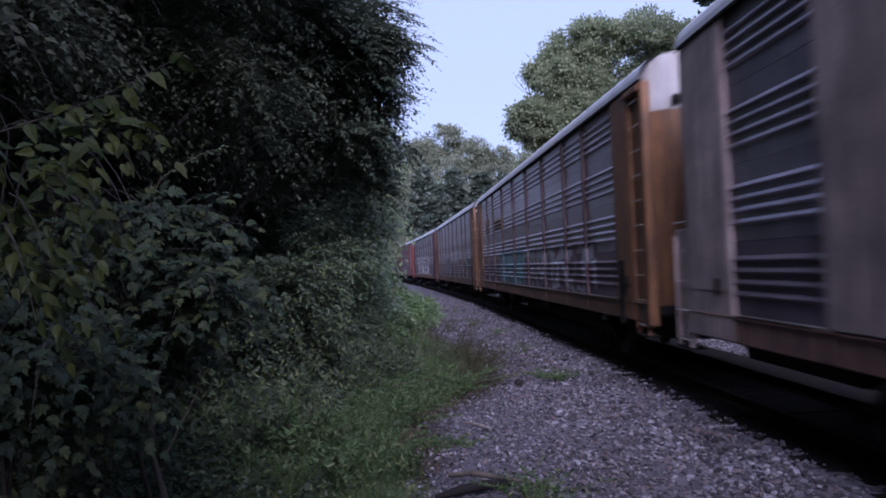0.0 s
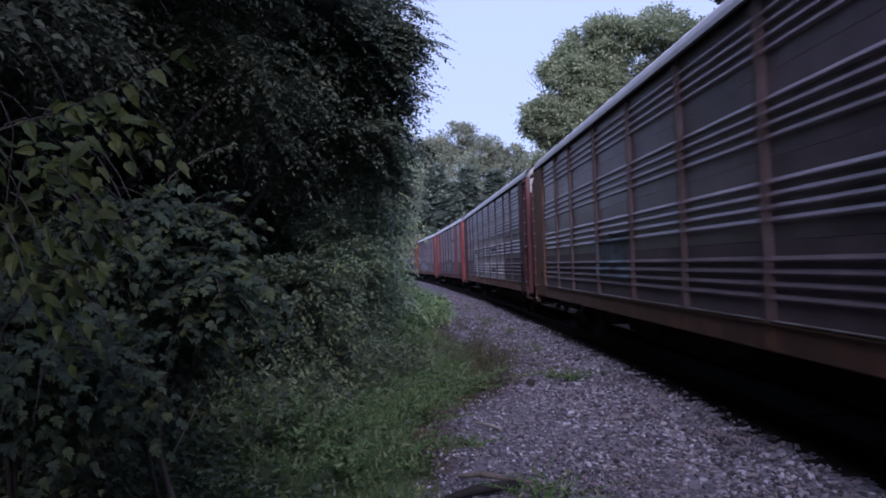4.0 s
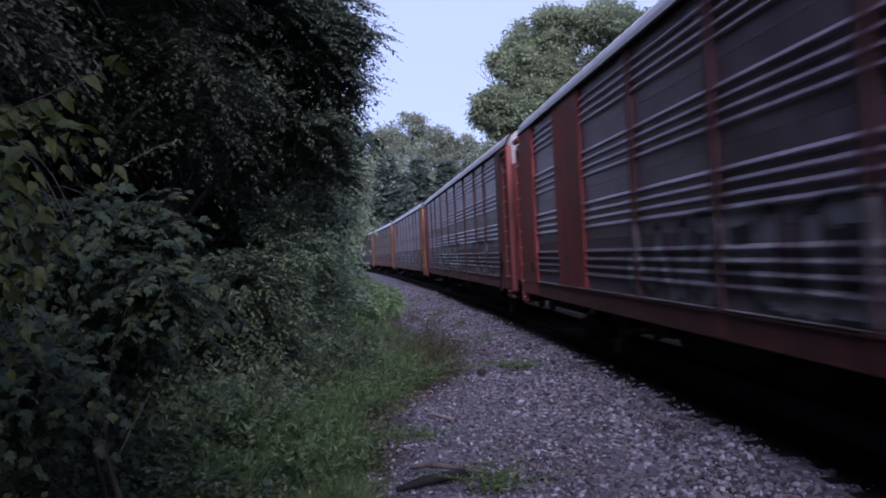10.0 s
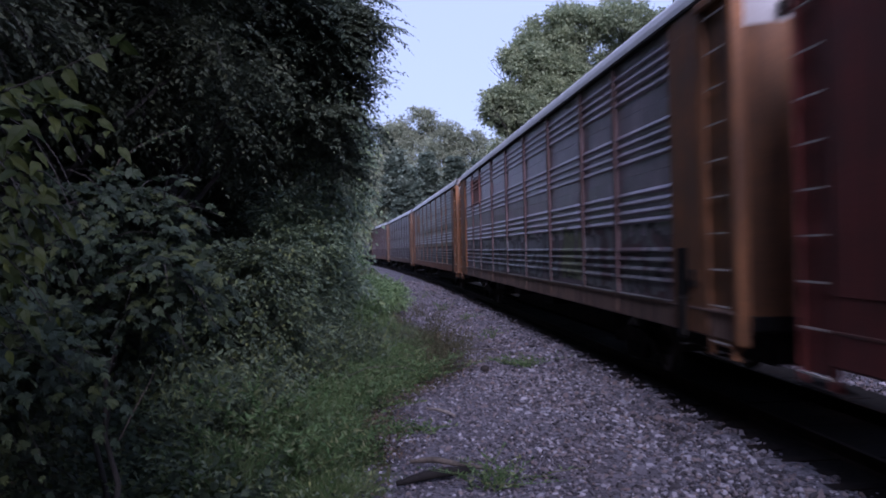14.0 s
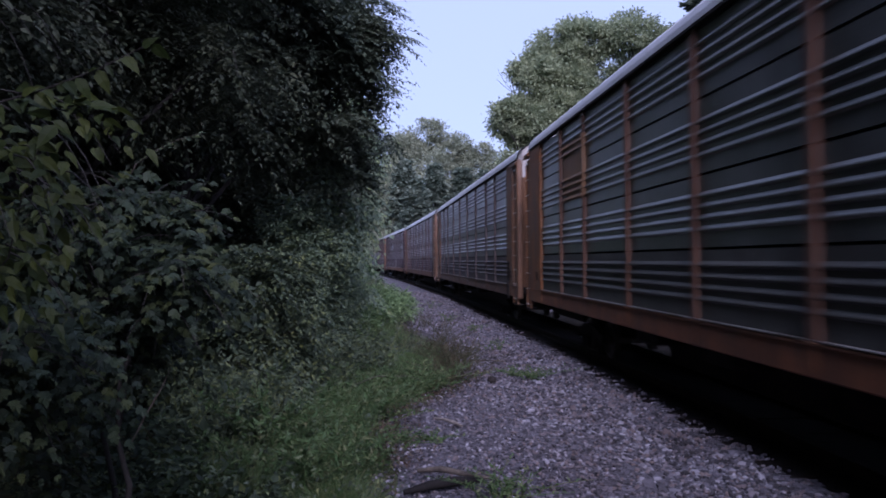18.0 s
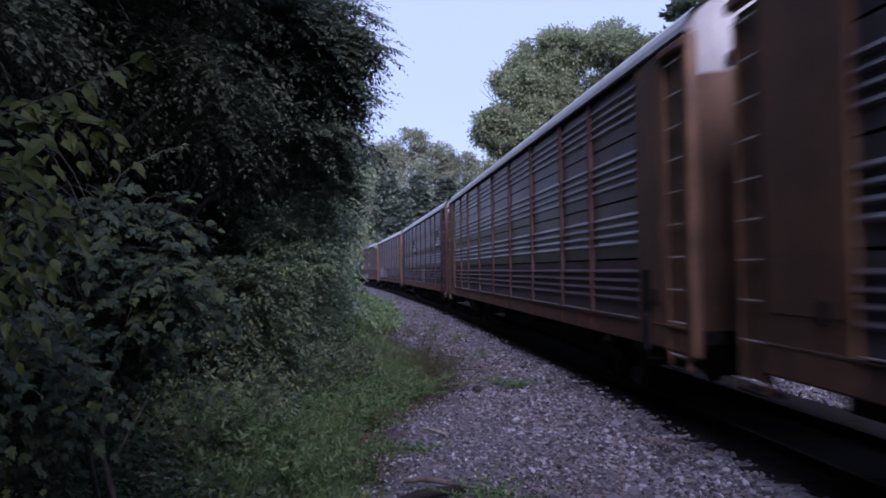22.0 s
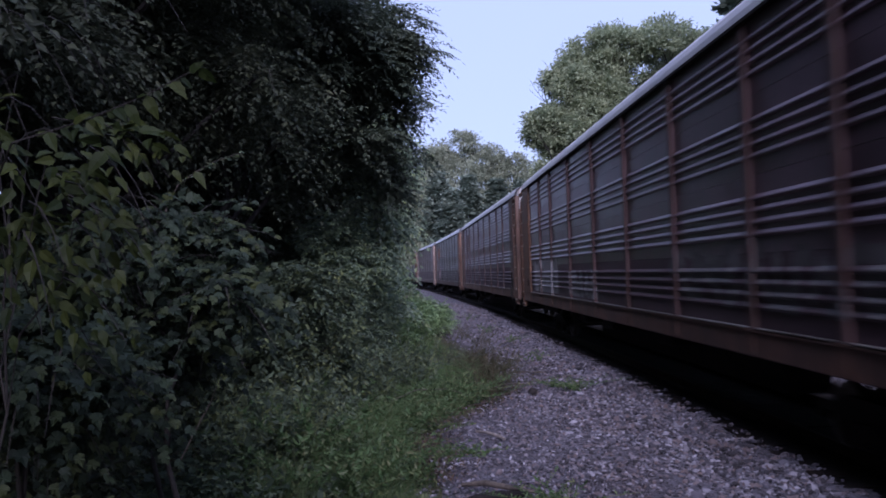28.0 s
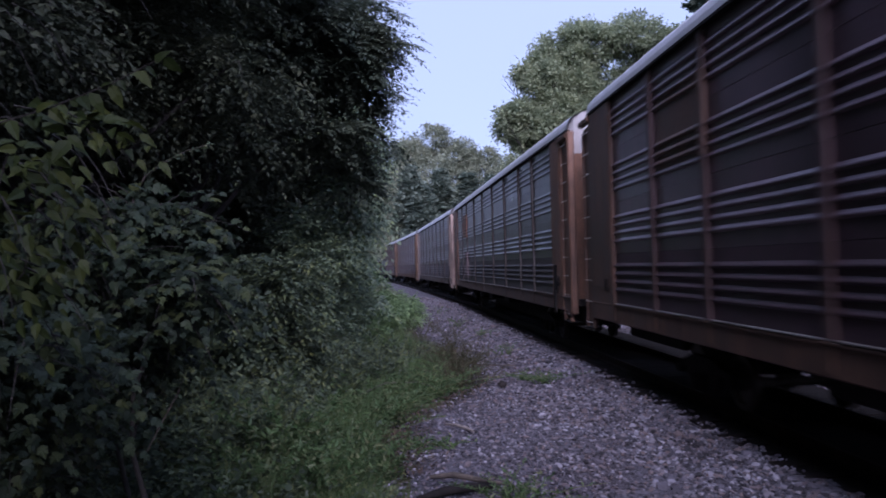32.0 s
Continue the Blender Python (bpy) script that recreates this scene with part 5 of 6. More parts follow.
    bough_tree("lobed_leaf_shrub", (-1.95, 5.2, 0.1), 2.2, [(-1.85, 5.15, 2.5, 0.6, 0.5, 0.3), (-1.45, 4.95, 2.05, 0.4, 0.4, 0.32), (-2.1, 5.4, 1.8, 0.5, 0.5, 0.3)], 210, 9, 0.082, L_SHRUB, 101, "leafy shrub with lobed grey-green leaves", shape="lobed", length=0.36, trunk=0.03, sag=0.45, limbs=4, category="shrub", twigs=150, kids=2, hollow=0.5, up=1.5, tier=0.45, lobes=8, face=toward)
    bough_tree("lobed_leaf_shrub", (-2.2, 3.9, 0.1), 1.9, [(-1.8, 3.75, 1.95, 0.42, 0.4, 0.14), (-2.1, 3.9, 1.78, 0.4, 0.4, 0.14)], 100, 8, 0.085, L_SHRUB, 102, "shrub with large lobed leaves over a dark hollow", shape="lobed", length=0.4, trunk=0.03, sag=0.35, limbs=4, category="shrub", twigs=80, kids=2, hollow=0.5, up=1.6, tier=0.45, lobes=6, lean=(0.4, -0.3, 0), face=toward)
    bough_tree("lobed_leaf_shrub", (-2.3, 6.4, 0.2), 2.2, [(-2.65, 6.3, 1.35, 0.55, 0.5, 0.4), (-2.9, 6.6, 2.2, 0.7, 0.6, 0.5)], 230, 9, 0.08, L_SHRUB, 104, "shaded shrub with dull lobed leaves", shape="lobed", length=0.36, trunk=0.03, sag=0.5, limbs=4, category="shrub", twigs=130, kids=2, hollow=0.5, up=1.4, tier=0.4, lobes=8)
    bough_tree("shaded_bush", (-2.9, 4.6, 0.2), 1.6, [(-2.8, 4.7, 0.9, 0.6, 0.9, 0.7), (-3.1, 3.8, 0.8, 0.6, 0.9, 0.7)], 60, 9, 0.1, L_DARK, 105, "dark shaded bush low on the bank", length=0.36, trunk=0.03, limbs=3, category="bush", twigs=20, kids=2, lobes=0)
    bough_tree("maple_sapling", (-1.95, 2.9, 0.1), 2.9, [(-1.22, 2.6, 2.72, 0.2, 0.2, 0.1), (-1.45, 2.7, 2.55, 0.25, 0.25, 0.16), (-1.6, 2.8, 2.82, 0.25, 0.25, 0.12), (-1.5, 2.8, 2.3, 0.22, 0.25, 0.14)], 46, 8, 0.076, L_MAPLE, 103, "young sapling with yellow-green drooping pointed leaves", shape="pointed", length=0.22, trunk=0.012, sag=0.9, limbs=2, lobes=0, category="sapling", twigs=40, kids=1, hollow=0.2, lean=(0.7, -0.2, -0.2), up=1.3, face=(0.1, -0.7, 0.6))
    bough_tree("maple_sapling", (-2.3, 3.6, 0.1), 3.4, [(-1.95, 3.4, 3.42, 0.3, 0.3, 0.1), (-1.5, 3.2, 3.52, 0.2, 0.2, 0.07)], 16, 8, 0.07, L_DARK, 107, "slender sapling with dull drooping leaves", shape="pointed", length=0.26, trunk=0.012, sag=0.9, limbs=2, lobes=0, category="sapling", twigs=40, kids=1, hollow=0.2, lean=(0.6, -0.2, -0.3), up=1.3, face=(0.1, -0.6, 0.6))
    # one branch held out from it over the dark gap
    rng = np.random.default_rng(7)
    br = tagged(root("leafy_branch", pose(-1.27, 2.3, 2.7)), "thin branch with paired pointed leaves held outward", "branch")
    st = Strands()
    pts = [(-0.02, 0, -0.02), (0.2, 0, 0.04), (0.38, -0.02, 0.1), (0.54, -0.04, 0.17)]
    st.tube([(-0.5, 0.5, -0.6), (-0.2, 0.2, -0.15)] + pts, (0.004, 0.0035, 0.003, 0.0025, 0.002, 0.001), 5)
    part_of("stem", st.mesh("stem"), M_BARK, br)
    q = np.linspace(0.1, 1, 17)
    at = np.stack([np.interp(q, (0, 0.33, 0.66, 1), [p[k] for p in pts]) for k in range(3)], 1)
    ax = np.stack([0.75 + 0 * q, np.where(np.arange(17) % 2 == 0, 0.25, -0.3), np.where(np.arange(17) % 3 == 0, 0.25, -0.75)], 1)
    part_of("leaves", leaf_mesh("leaves", at, ax, np.full(17, 0.062), "pointed", rng, up=1.6, spread=0.2, face=(0.1, -0.8, 0.5)), L_MAPLE, br)
    st = Strands()
    tw = tagged(root("bare_stalk", pose(-1.76, 6.69, 3.31)), "pale stalk with small paired leaves", "stalk")
    pts = [(0, 0, 0), (-0.2, 0.02, -0.05), (-0.4, 0.05, -0.14), (-0.58, 0.1, -0.25)]
    st.tube(pts + [(-0.68, 0.1, -0.45), (-0.7, 0.05, -1.0)], (0.003, 0.005, 0.006, 0.007, 0.008, 0.01), 5)
    part_of("stem", st.mesh("stem"), M_STICK, tw)
    q = np.linspace(0.0, 0.95, 34)
    at = np.stack([np.interp(q, (0, 0.33, 0.66, 1), [p[k] for p in pts]) for k in range(3)], 1)
    ax = np.stack([0.8 + 0 * q, np.where(np.arange(34) % 2 == 0, 0.5, -0.5), 0.25 + 0 * q], 1)
    part_of("leaves", leaf_mesh("leaves", at, ax, np.full(34, 0.05), "oval", rng, up=0.8, spread=0.35), L_VINE, tw)


def plant_ground_cover():
    rng = np.random.default_rng(17)
    n = 40000
    x, y = rng.uniform(-4.6, 0.4, n), 5.6 + 18.4 * rng.random(n) ** 1.4
    d = x - np.array([line_x(q) for q in y])
    keep = d < np.array([bed_edge(q) for q in y]) + rng.normal(0.0, 0.12, n)
    keep &= np.array([noise.noise((a * 0.8, b * 0.8, 2)) for a, b in zip(x, y)]) > -0.35
    keep &= (x < -1.9 + 0.35 * np.sin(y)) | (rng.random(n) < 0.7)
    x, y = x[keep], y[keep]
    lift = np.array([0.18 + 0.22 * max(0, noise.noise((a * 1.1, b * 1.1, 7)) + 0.4) for a, b in zip(x, y)])
    z = ground_height(x, y) + 0.05 + rng.random(len(x)) * lift * np.clip((-x + 0.4) / 1.4, 0.35, 1.6)
    ax = rng.normal(0, 1, (len(x), 3)) * (1, 1, 0.3)
    me = leaf_mesh("ground_cover", np.stack([x, y, z], 1), ax, rng.uniform(0.03, 0.07, len(x)), "pointed", rng, up=1.3)
    tagged(part_of("ground_cover", me, L_BUSH), "low creeping leaves covering the foot of the bank", "ground cover", kind="stuff")
    # leaf litter and low leaves on the soil
    n = 5200
    x, y = rng.uniform(-6.5, 0.4, n), rng.uniform(-9, 8, n)
    me = leaf_mesh("leaf_litter", np.stack([x, y, ground_height(x, y) + 0.02 + 0.03 * rng.random(n)], 1), rng.normal(0, 1, (n, 3)) * (1, 1, 0.2), rng.uniform(0.04, 0.09, n), "oval", rng, up=1.3)
    tagged(part_of("leaf_litter", me, L_LITTER), "dry brown leaf litter on the soil of the bank", "litter", kind="stuff")
    # second, taller layer of broad leaves toward the bank
    n = 11000
    x, y = rng.uniform(-4.2, -1.3, n), rng.uniform(5.6, 15, n)
    z = ground_height(x, y) + rng.random(n) * (0.25 + 0.3 * np.clip(-x - 1.2, 0, 2))
    me = leaf_mesh("ground_cover", np.stack([x, y, z], 1), rng.normal(0, 1, (n, 3)) * (1, 1, 0.4), rng.uniform(0.06, 0.12, n), "broad", rng, up=1.2)
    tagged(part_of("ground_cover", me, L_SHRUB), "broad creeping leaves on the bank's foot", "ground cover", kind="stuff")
    # wispy grass between the leaves and the stone
    n = 6500
    x, y = rng.uniform(-2.6, 0.9, n), 7.6 + 11.4 * rng.random(n) ** 1.3
    edge = np.array([line_x(q) + bed_edge(q) for q in y])
    keep = (x < edge + rng.normal(0.05, 0.12, n)) & (x > edge - 1.7 - rng.random(n) * 0.6)
    x, y, edge = x[keep], y[keep], edge[keep]
    h = 0.75 * np.clip(0.2 + 0.5 * np.array([noise.noise((a * 1.3, b * 0.9, 9)) + 0.5 for a, b in zip(x, y)]), 0.12, 0.6) * np.clip((edge - x) / 0.5, 0.35, 1.0)
    me = grass_tuft_mesh("verge_grass", x, y, h, rng, per=20, lean=0.6, zs=ground_height(x, y))
    tagged(part_of("verge_grass", me, L_GRASS), "fine wispy verge grass beside the crushed stone", "grass", kind="stuff")
    # dry litter and dead stalks on the edge of the stone
    n = 3800
    y = rng.uniform(8.5, 21, n)
    x = np.array([line_x(q) + bed_edge(q) for q in y]) + rng.normal(0.0, 0.22, n)
    keep = np.array([noise.noise((a * 1.3, b * 0.9, 21)) for a, b in zip(x, y)]) > -0.1
    x, y = x[keep], y[keep]
    me = leaf_mesh("leaf_litter", np.stack([x, y, 0.035 + 0.05 * rng.random(len(x))], 1), rng.normal(0, 1, (len(x), 3)) * (1, 1, 0.25), rng.uniform(0.03, 0.07, len(x)), "long", rng, up=1.0)
    tagged(part_of("leaf_litter", me, L_LITTER), "dry brown litter along the edge of the stone", "litter", kind="stuff")
    # brighter grass farther on
    n = 1100
    y = rng.uniform(22, 62, n)
    edge = np.array([line_x(q) + bed_edge(q) for q in y])
    x = edge - rng.random(n) ** 0.8 * 2.2 + 0.1
    me = grass_tuft_mesh("verge_grass", x, y, rng.uniform(0.25, 0.55, n) * np.clip((edge - x) / 0.8, 0.4, 1), rng, per=34, lean=0.55, zs=ground_height(x, y))
    tagged(part_of("verge_grass", me, L_GRASS), "bright tall grass edging the bend", "grass", kind="stuff")


def weed(x, y, h, stems, seed, label, material, spread=0.12, fine=0.05, per=26, name="weed"):
    """Upright stems set with fine leaves."""
    rng = np.random.default_rng(seed)
    w = tagged(root(name, pose(x, y, 0.0)), label, "weed", "weeds beside the track")
    st, at, ax = Strands(), [], []
    for i in range(stems):
        b, lean = rng.normal(0, spread * 0.5, 2), rng.normal(0, spread * 1.6, 2)
        hh = h * rng.uniform(0.65, 1.1)
        pts = [np.array((b[0] + lean[0] * t * t, b[1] + lean[1] * t * t, hh * t - 0.02)) for t in (0, 0.35, 0.7, 1)]
        st.tube(pts, (0.006, 0.005, 0.004, 0.002), 4)
        for t in np.linspace(0.12, 1, per):
            at.append([np.interp(t, (0, 0.35, 0.7, 1), [p[k] for p in pts]) for k in range(3)])
            a = rng.uniform(0, 2 * math.pi)
            ax.append((math.cos(a), math.sin(a), 0.7))
    tagged(part_of("stalk_growth", st.mesh("stems"), material, w), kind="stuff")
    part_of("leaves", leaf_mesh("leaves", np.array(at), np.array(ax), fine, "long", rng, up=0.5), material, w)


def plant_weeds():
    weed(-1.75, 8.9, 0.95, 34, 201, "feathery grey-green weed standing in the grass", L_GRASS, 0.3, 0.09, 44)
    weed(-1.1, 8.0, 0.6, 26, 202, "feathery green weed at the edge of the stone", L_GRASS, 0.28, 0.08, 34)
    weed(-0.55, 8.6, 0.45, 20, 203, "fine green weed at the edge of the stone", L_GRASS, 0.22, 0.07, 28)
    rng = np.random.default_rng(41)
    for i in range(46):
        y = rng.uniform(7.4, 14.5)
        x = line_x(y) + bed_edge(y) - 0.1 - 1.5 * rng.random()
        weed(x, y, rng.uniform(0.25, 0.55), 16, 600 + i, "soft feathery green weed in the verge", L_GRASS, 0.3, 0.07, 30)
    for i, (x, y, h, n) in enumerate([(0.75, 17.3, 0.65, 26), (0.95, 18.6, 0.7, 26), (0.55, 16.0, 0.6, 30), (0.35, 19.5, 0.75, 30), (0.15, 14.6, 0.55, 26), (0.6, 22.5, 0.8, 24), (-0.2, 24.5, 0.85, 24), (0.2, 27.5, 0.8, 20), (0.9, 15.2, 0.45, 22), (0.6, 20.8, 0.8, 26), (0.75, 25.5, 0.7, 16), (0.3, 17.6, 0.7, 30)]):
        weed(x, y, h * 0.8, int(n * 0.6), 210 + i, "brownish thin weed at the edge of the stone", L_REED, 0.3, 0.05, 18)
    for i in range(16):
        y = rng.uniform(13.6, 19.5)
        weed(float(np.interp(y, (13, 15, 17, 20), (0.35, 0.6, 0.7, 0.5))) + rng.normal(0, 0.16), y, rng.uniform(0.3, 0.62), 9, 660 + i, "thin reddish-brown weed at the edge of the stone", L_REED, 0.32, 0.035, 30)
    for i, (x, y, h, n) in enumerate([(2.15, 15.4, 0.2, 22), (1.85, 15.8, 0.16, 14), (1.9, 20.5, 0.25, 12), (1.0, 30.0, 0.35, 12), (0.8, 7.7, 0.26, 26), (0.42, 38, 0.4, 10), (1.6, 26, 0.2, 10), (-0.2, 10.0, 0.12, 14), (0.1, 10.1, 0.1, 12)]):
        weed(x, y, h, n, 230 + i, "low green weed growing through the stones", L_GRASS, 0.2, 0.06, 16)
    rng = np.random.default_rng(4)
    for i in range(34):
        y = rng.uniform(8.2, 16)
        x = line_x(y) + bed_edge(y) - rng.uniform(1.0, 2.3)
        weed(x, y, rng.uniform(0.6, 1.15), 6, 260 + i, "upright leafy weed among the ground cover", L_BUSH, 0.16, 0.1, 40)
    # tall stalks with paired leaves before the bushes
    for i in range(30):
        y = rng.uniform(10.0, 13.6)
        x = -y * math.tan(radians(rng.uniform(7.5, 17.0)))
        weed(x, y, rng.uniform(0.9, 1.5), 4, 700 + i, "tall upright weed with narrow paired leaves", L_BUSH, 0.1, 0.13, 46)


def drop_sticks():
    def stick(name, pts, radii, label, material=M_STICK, sides=7, seed=1):
        ob = part_of(name, Strands().tube(pts, radii, sides).mesh(name), material, smooth=True)
        tagged(ob, label, "stick" if "log" not in name else "log")
    stick("small_log", [(0.2, 11.35, 0.05), (0.33, 11.12, 0.075), (0.46, 10.92, 0.07), (0.56, 10.78, 0.05)], (0.012, 0.022, 0.026, 0.018), "short weathered grey log on the stones", M_GREYWOOD)
    stick("dead_log", [(-0.02, 8.4, 0.08), (0.22, 8.3, 0.12), (0.43, 8.15, 0.11), (0.74, 8.07, 0.07)], (0.022, 0.034, 0.03, 0.016), "crooked dark dead log lying on the stones")
    stick("rubber_strip", [(-0.15, 7.75, 0.04), (0.1, 7.83, 0.08), (0.35, 7.93, 0.09), (0.62, 8.03, 0.07)], (0.025, 0.048, 0.05, 0.026), "flat black strip lying on the stones", M_DARK)
    stick("fallen_stick", [(0.85, 20.9, 0.08), (1.15, 20.4, 0.07), (1.5, 20.0, 0.05)], (0.012, 0.018, 0.014), "thin dark stick lying on the stones")
    stick("fallen_stick", [(1.0, 17.75, 0.06), (1.35, 17.6, 0.075), (1.85, 17.5, 0.06)], (0.012, 0.016, 0.012), "thin dark stick lying on the stones")
    stick("fallen_stick", [(0.9, 15.9, 0.05), (1.2, 15.8, 0.06), (1.5, 15.85, 0.05)], (0.008, 0.012, 0.008), "thin dark stick lying on the stones")
    stick("fallen_branch", [(-1.2, 12.6, 0.25), (-0.7, 12.9, 0.42), (-0.2, 13.4, 0.35), (0.2, 13.5, 0.2)], (0.006, 0.008, 0.006, 0.004), "bare fallen branch in the grass")
    stick("fallen_stick", [(-1.75, 5.0, 1.15), (-1.66, 5.0, 1.32), (-1.56, 5.02, 1.5), (-1.52, 5.02, 1.6)], (0.004, 0.005, 0.004, 0.003), "thin pale bare stem in the shrub")
    bm = bmesh.new()
    bmesh.ops.create_icosphere(bm, subdivisions=2, radius=0.085, matrix=pose(1.3, 14.7, 0.07))
    for v in bm.verts:
        v.co += Vector((0.02, 0.015, 0.012)) * noise.noise(v.co * 17)
    tagged(part("dark_stone", bm, M_DARK, None, "dark round lump lying on the grey stones"), category="stone")


def plant_far():
    # tall broad trees beyond the track
    R = [((9.5, 63, 1.8), 17, [(7.4, 62, 13.0, 2.2, 2.6, 2.2), (9.2, 62, 16.2, 2.3, 2.6, 2.4), (10.2, 62, 12.5, 3.2, 3, 4.0), (7.8, 62, 10.2, 2.0, 2, 1.8)], 301),
         ((12.5, 65, 2.0), 20.5, [(10.7, 63, 18.3, 2.3, 3, 2.4), (13.3, 63, 19.4, 2.6, 3, 2.2), (12, 63, 15, 3.5, 3, 4.0)], 302),
         ((17.5, 64, 2.2), 20.5, [(16.2, 62, 19.4, 3.0, 3, 2.3), (19.3, 62, 17.9, 3.0, 3, 2.6), (16.5, 62, 14.5, 4.0, 3, 4.0), (21.8, 60, 14.5, 3.5, 3, 4)], 303)]
    for b, h, balls, seed in R:
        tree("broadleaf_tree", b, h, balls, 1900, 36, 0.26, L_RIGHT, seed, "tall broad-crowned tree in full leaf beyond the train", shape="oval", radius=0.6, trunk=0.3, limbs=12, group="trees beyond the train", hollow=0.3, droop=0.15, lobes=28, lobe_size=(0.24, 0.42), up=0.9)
    # a pine higher on the right
    pine((18.6, 50, 1.8), 24, 3.6, 310, "tall dark pine beyond the train")
    # the far slope
    rng = np.random.default_rng(8)
    far = [(0.5, 154, 25.5, 5.0), (-5.0, 152, 22.5, 4.6), (6.0, 153, 22.5, 5.0), (11.0, 152, 20, 4.8), (15.5, 150, 18, 4.6), (18, 150, 15, 5), (1.5, 146, 17.5, 5.5), (-4.0, 146, 16.0, 5.0), (7.0, 145, 14.5, 5.0), (-9, 150, 17, 5), (-3.5, 139, 10.5, 4.6), (-8, 140, 11.5, 5), (-13, 146, 14, 5.5), (-12, 136, 9, 4.5)]
    for i, (x, y, z, r) in enumerate(far):
        tree("slope_tree", (x, y + 2, 4.5), z, [(x, y, z, r, r, r * 0.95), (x + r * 0.5, y - 1, z - r * 0.7, r * 0.9, r, r * 0.9), (x - r * 0.5, y - 1, z - r * 0.8, r * 0.9, r, r * 0.9)], 430, 28, 0.46, L_HILL, 320 + i, "green tree on the far slope, paled for haze", shape="oval", radius=0.95, trunk=0.3, limbs=4, group="trees on the far slope", droop=0.1, up=1.2)
    for i, (x, y, h, r) in enumerate([(-2.5, 136, 16, 4.2), (2.5, 134, 15, 4.2), (7.0, 132, 14, 4.0), (11, 134, 14, 4.2), (-0.5, 128, 12, 3.6)]):
        pine((x, y, 2.5), h, r, 340 + i, "dull dark conifer below the far slope", low=0.15, count=260, size=0.6)
    for i, (x, y, z, r) in enumerate([(8, 108, 7.5, 4.5), (13, 100, 8, 4.5), (11, 84, 7.5, 3.5), (18, 84, 8.5, 4.5), (25, 74, 10, 5)]):
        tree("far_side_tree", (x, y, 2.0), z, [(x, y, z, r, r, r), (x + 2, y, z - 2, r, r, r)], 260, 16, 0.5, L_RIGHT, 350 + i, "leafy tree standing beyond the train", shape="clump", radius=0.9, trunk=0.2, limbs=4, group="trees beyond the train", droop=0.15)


def pine(base, height, radius, seed, label, low=0.3, count=420, size=0.5):
    """Conifer: straight trunk, whorls of level boughs with needle sprays."""
    rng = np.random.default_rng(seed)
    t = tagged(root("pine_tree", pose(*base)), label, "tree", "pines beyond the train")
    part_of("trunk", Strands().tube([(0, 0, -0.3), (0.05, 0, height * 0.5), (0, 0.05, height)], (height * 0.014, height * 0.009, 0.03), 7).mesh("trunk"), M_BARK, t)
    q = rng.random(count) ** 0.8 * (1 - low) + low
    a = rng.uniform(0, 2 * math.pi, count)
    r = radius * (1.05 - q) ** 0.7 * rng.uniform(0.25, 1.05, count)
    c = np.stack([np.cos(a) * r, np.sin(a) * r, np.round(q * 16) / 16 * height + rng.normal(0, 0.2, count)], 1)
    w = np.stack([np.cos(a), np.sin(a), 0.12 + 0 * a], 1)
    st = Strands()
    for i in range(0, count, 6):
        st.tube([(0, 0, c[i, 2] - 0.1 * r[i]), c[i]], (0.06, 0.02), 4)
    part_of("bough_work", st.mesh("boughs"), M_BARK, t)
    part_of("needles", fill_leaves("needles", c, w, 0.16 * radius, 16, size, "clump", rng, droop=0.05, up=1.6, flat=0.3), L_PINE, t)


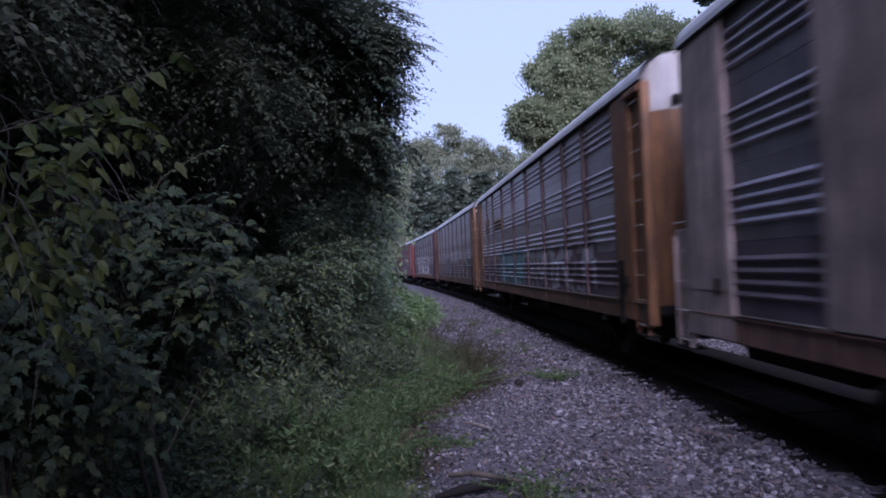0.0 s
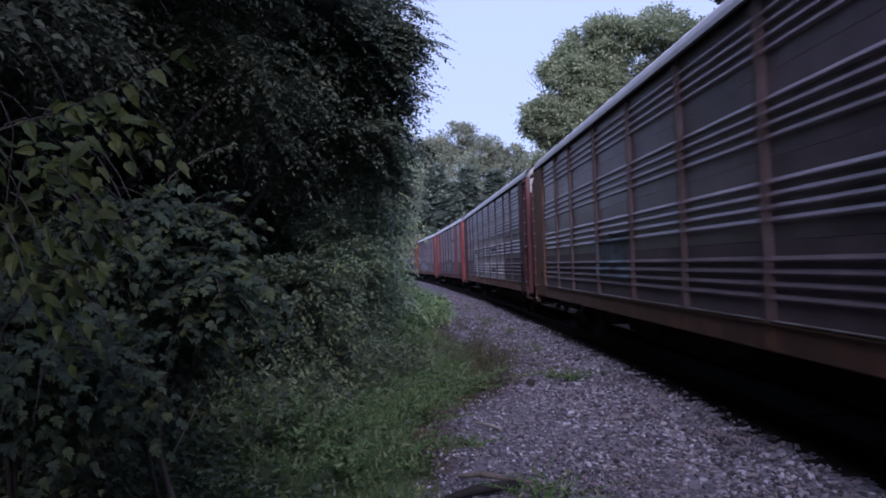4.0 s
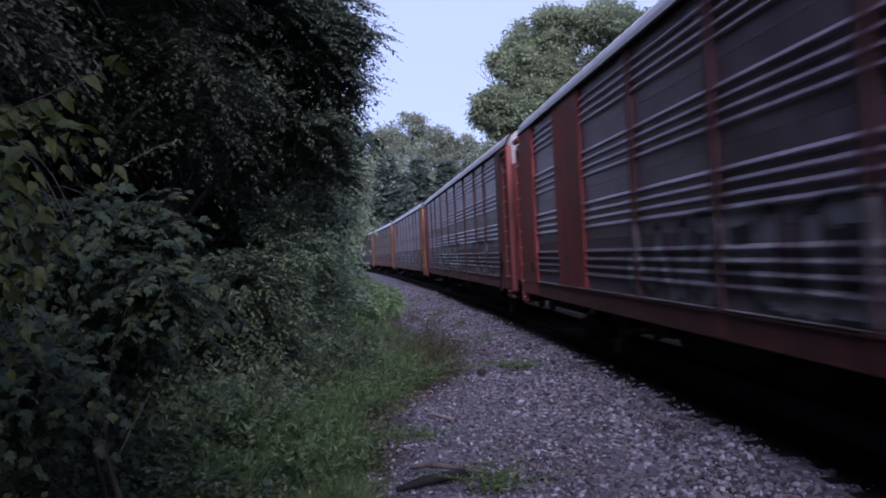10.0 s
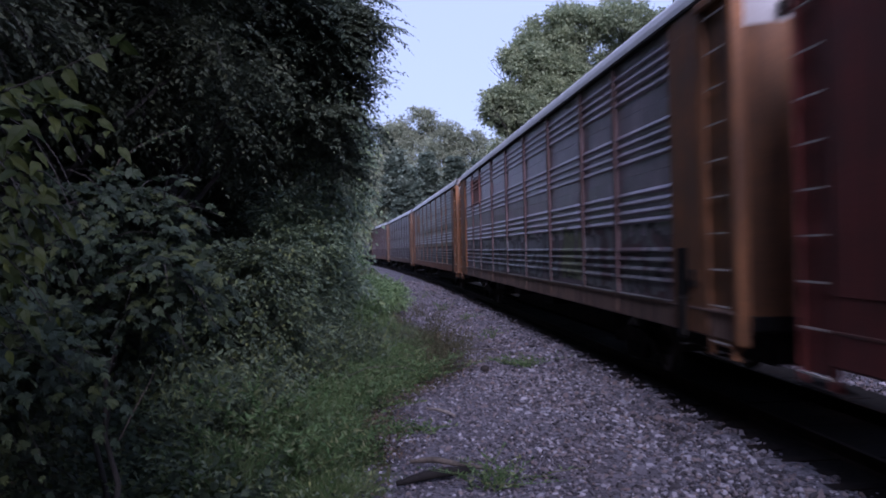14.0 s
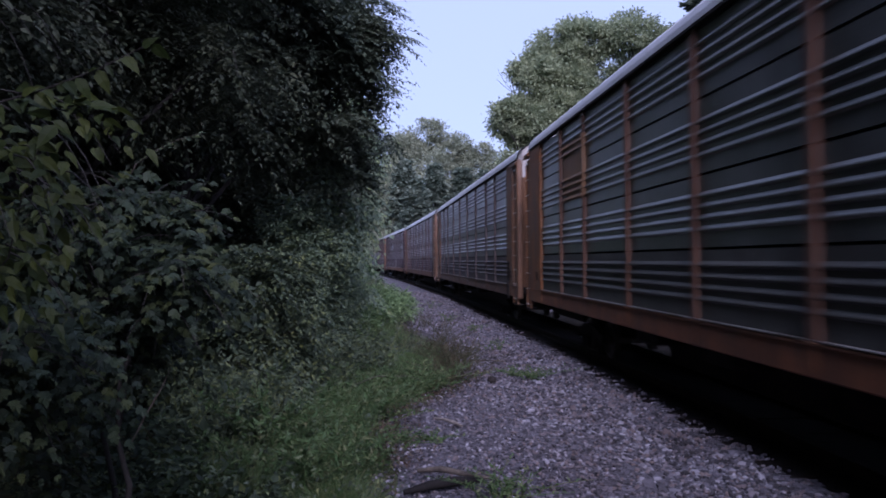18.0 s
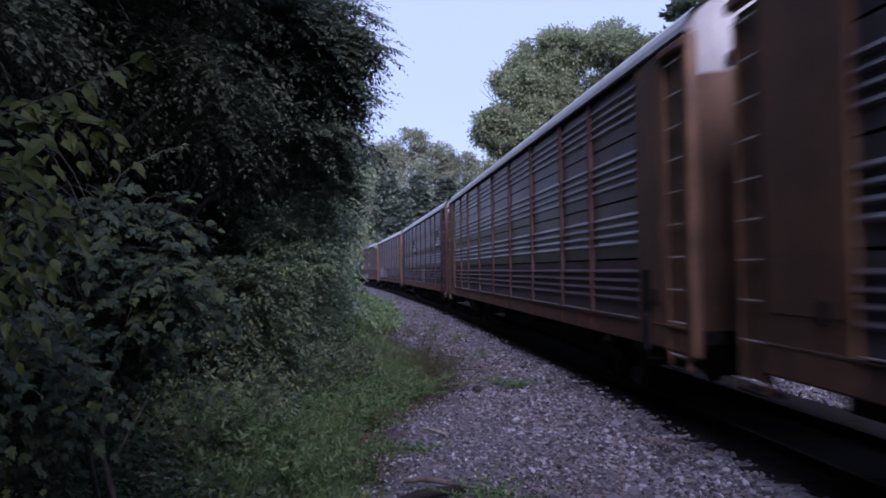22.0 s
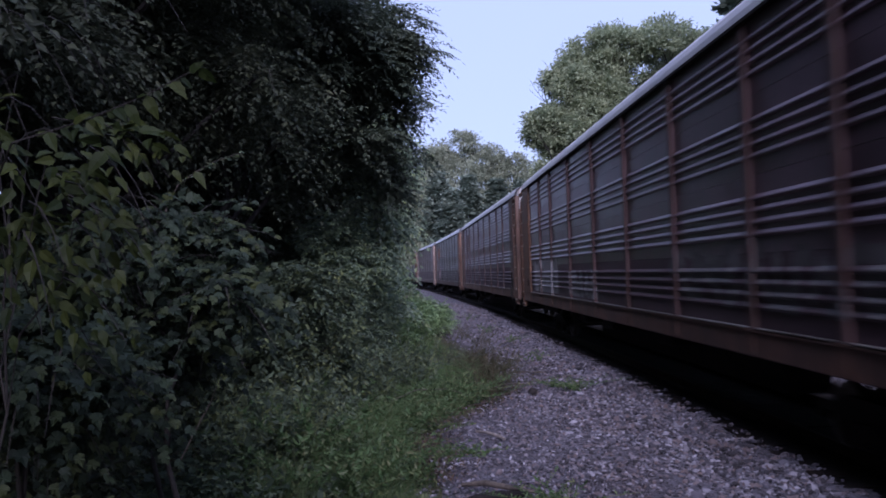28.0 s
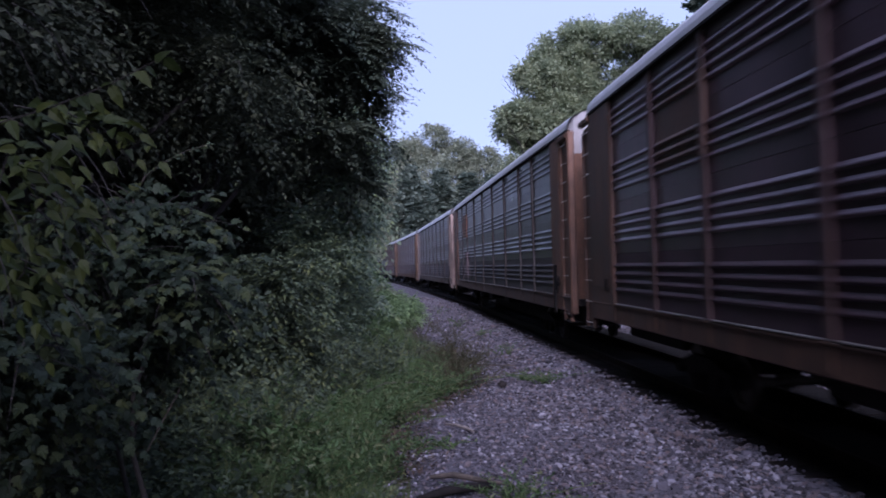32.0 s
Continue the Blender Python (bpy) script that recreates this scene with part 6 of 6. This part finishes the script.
def plant_understory():
    """Undergrowth below the woods, out along the line."""
    rng = np.random.default_rng(15)
    first = None
    for y in np.concatenate([np.arange(-30, 60, 3.6), np.arange(60, 130, 6.0)]):
        for row in range(2):
            far = 1.0 if y < 60 else 1.6
            x = line_x(y) - (12.2 + 3.4 * row) * (1.0 if y < 40 else 1.1) + rng.normal(0, 0.5)
            m = pose(x, y + 1.7 * row, ground_at(x, y), 0, 0, rng.uniform(0, 360)) @ Matrix.Scale(far, 4)
            if first is None:
                first = bough_tree("undergrowth_bush", (0, 0, 0), 4.2, [(0, 0, 2.2, 2.3, 2.3, 2.6), (0.6, 0, 1.0, 2.2, 2.2, 1.2)], 56, 6, 0.6, L_DARK, 500, "dense undergrowth bush added to close off sky and light", length=0.8, trunk=0.06, limbs=4, category="bush", group="undergrowth", twigs=10, kids=2, hollow=0.3)
                first.matrix_basis = m
            else:
                copy_thing(first, m)
    # and on the far side of the track, hidden bushes added to cut light under the cars
    for y in np.arange(-8, 64, 3.4):
        x = line_x(y) + 9.3 + rng.normal(0, 0.3)
        copy_thing(first, pose(x, y, ground_at(x, y) - 0.2, 0, 0, rng.uniform(0, 360)) @ Matrix.Scale(0.85, 4))


def plant_forest():
    """Woods on both sides, behind bank and camera: largely unseen trees added to block light."""
    first = None
    rng = np.random.default_rng(12)
    spots = []
    for y in np.arange(-34, 66, 6.5):
        for row in range(2):
            spots.append((line_x(y) - 15.5 - row * 6.5 + rng.normal(0, 0.8), y + rng.normal(0, 1.2) + 3 * row))
    for y in np.arange(-40, 48, 8.5):
        spots.append((line_x(y) + 15.5 + rng.normal(0, 1), y + rng.normal(0, 1.2)))
    for x in (-22, -13, -5):
        spots.append((x, -22 + rng.normal(0, 1)))
    # Taller, closer unseen trees, added to shade the bank and the near cars.
    tall = [(line_x(y) - 11.3 + rng.normal(0, 0.5), y) for y in np.arange(-16, 62, 5.2)] + [(-6.2, -3.0), (-8.5, -9.5), (-2.4, -12.5)]
    for x, y in spots:
        m = pose(x, y, ground_at(x, y), 0, 0, rng.uniform(0, 360))
        if first is None:
            first = tree("forest_tree", (0, 0, 0), 14, [(0, 0, 11, 4.2, 4.2, 4.5), (1.5, 0.5, 6.5, 3.6, 3.6, 3.5), (-1.5, -0.8, 8, 3.6, 3.6, 3.5)], 150, 6, 1.0, L_DARK, 400, "tall leafy forest tree, largely out of view, added to block light", shape="clump", radius=0.85, trunk=0.25, limbs=6, group="forest trees", hollow=0.4)
            first.matrix_basis = m
        else:
            copy_thing(first, m)
    for x, y in tall:
        copy_thing(first, pose(x, y, ground_at(x, y), 0, 0, rng.uniform(0, 360)) @ Matrix.Diagonal((1.0, 1.0, 1.28, 1)))


plant_far()
plant_forest()
plant_understory()
plant_left_bank()
plant_ground_cover()
plant_weeds()
drop_sticks()
make_stones()
motions()
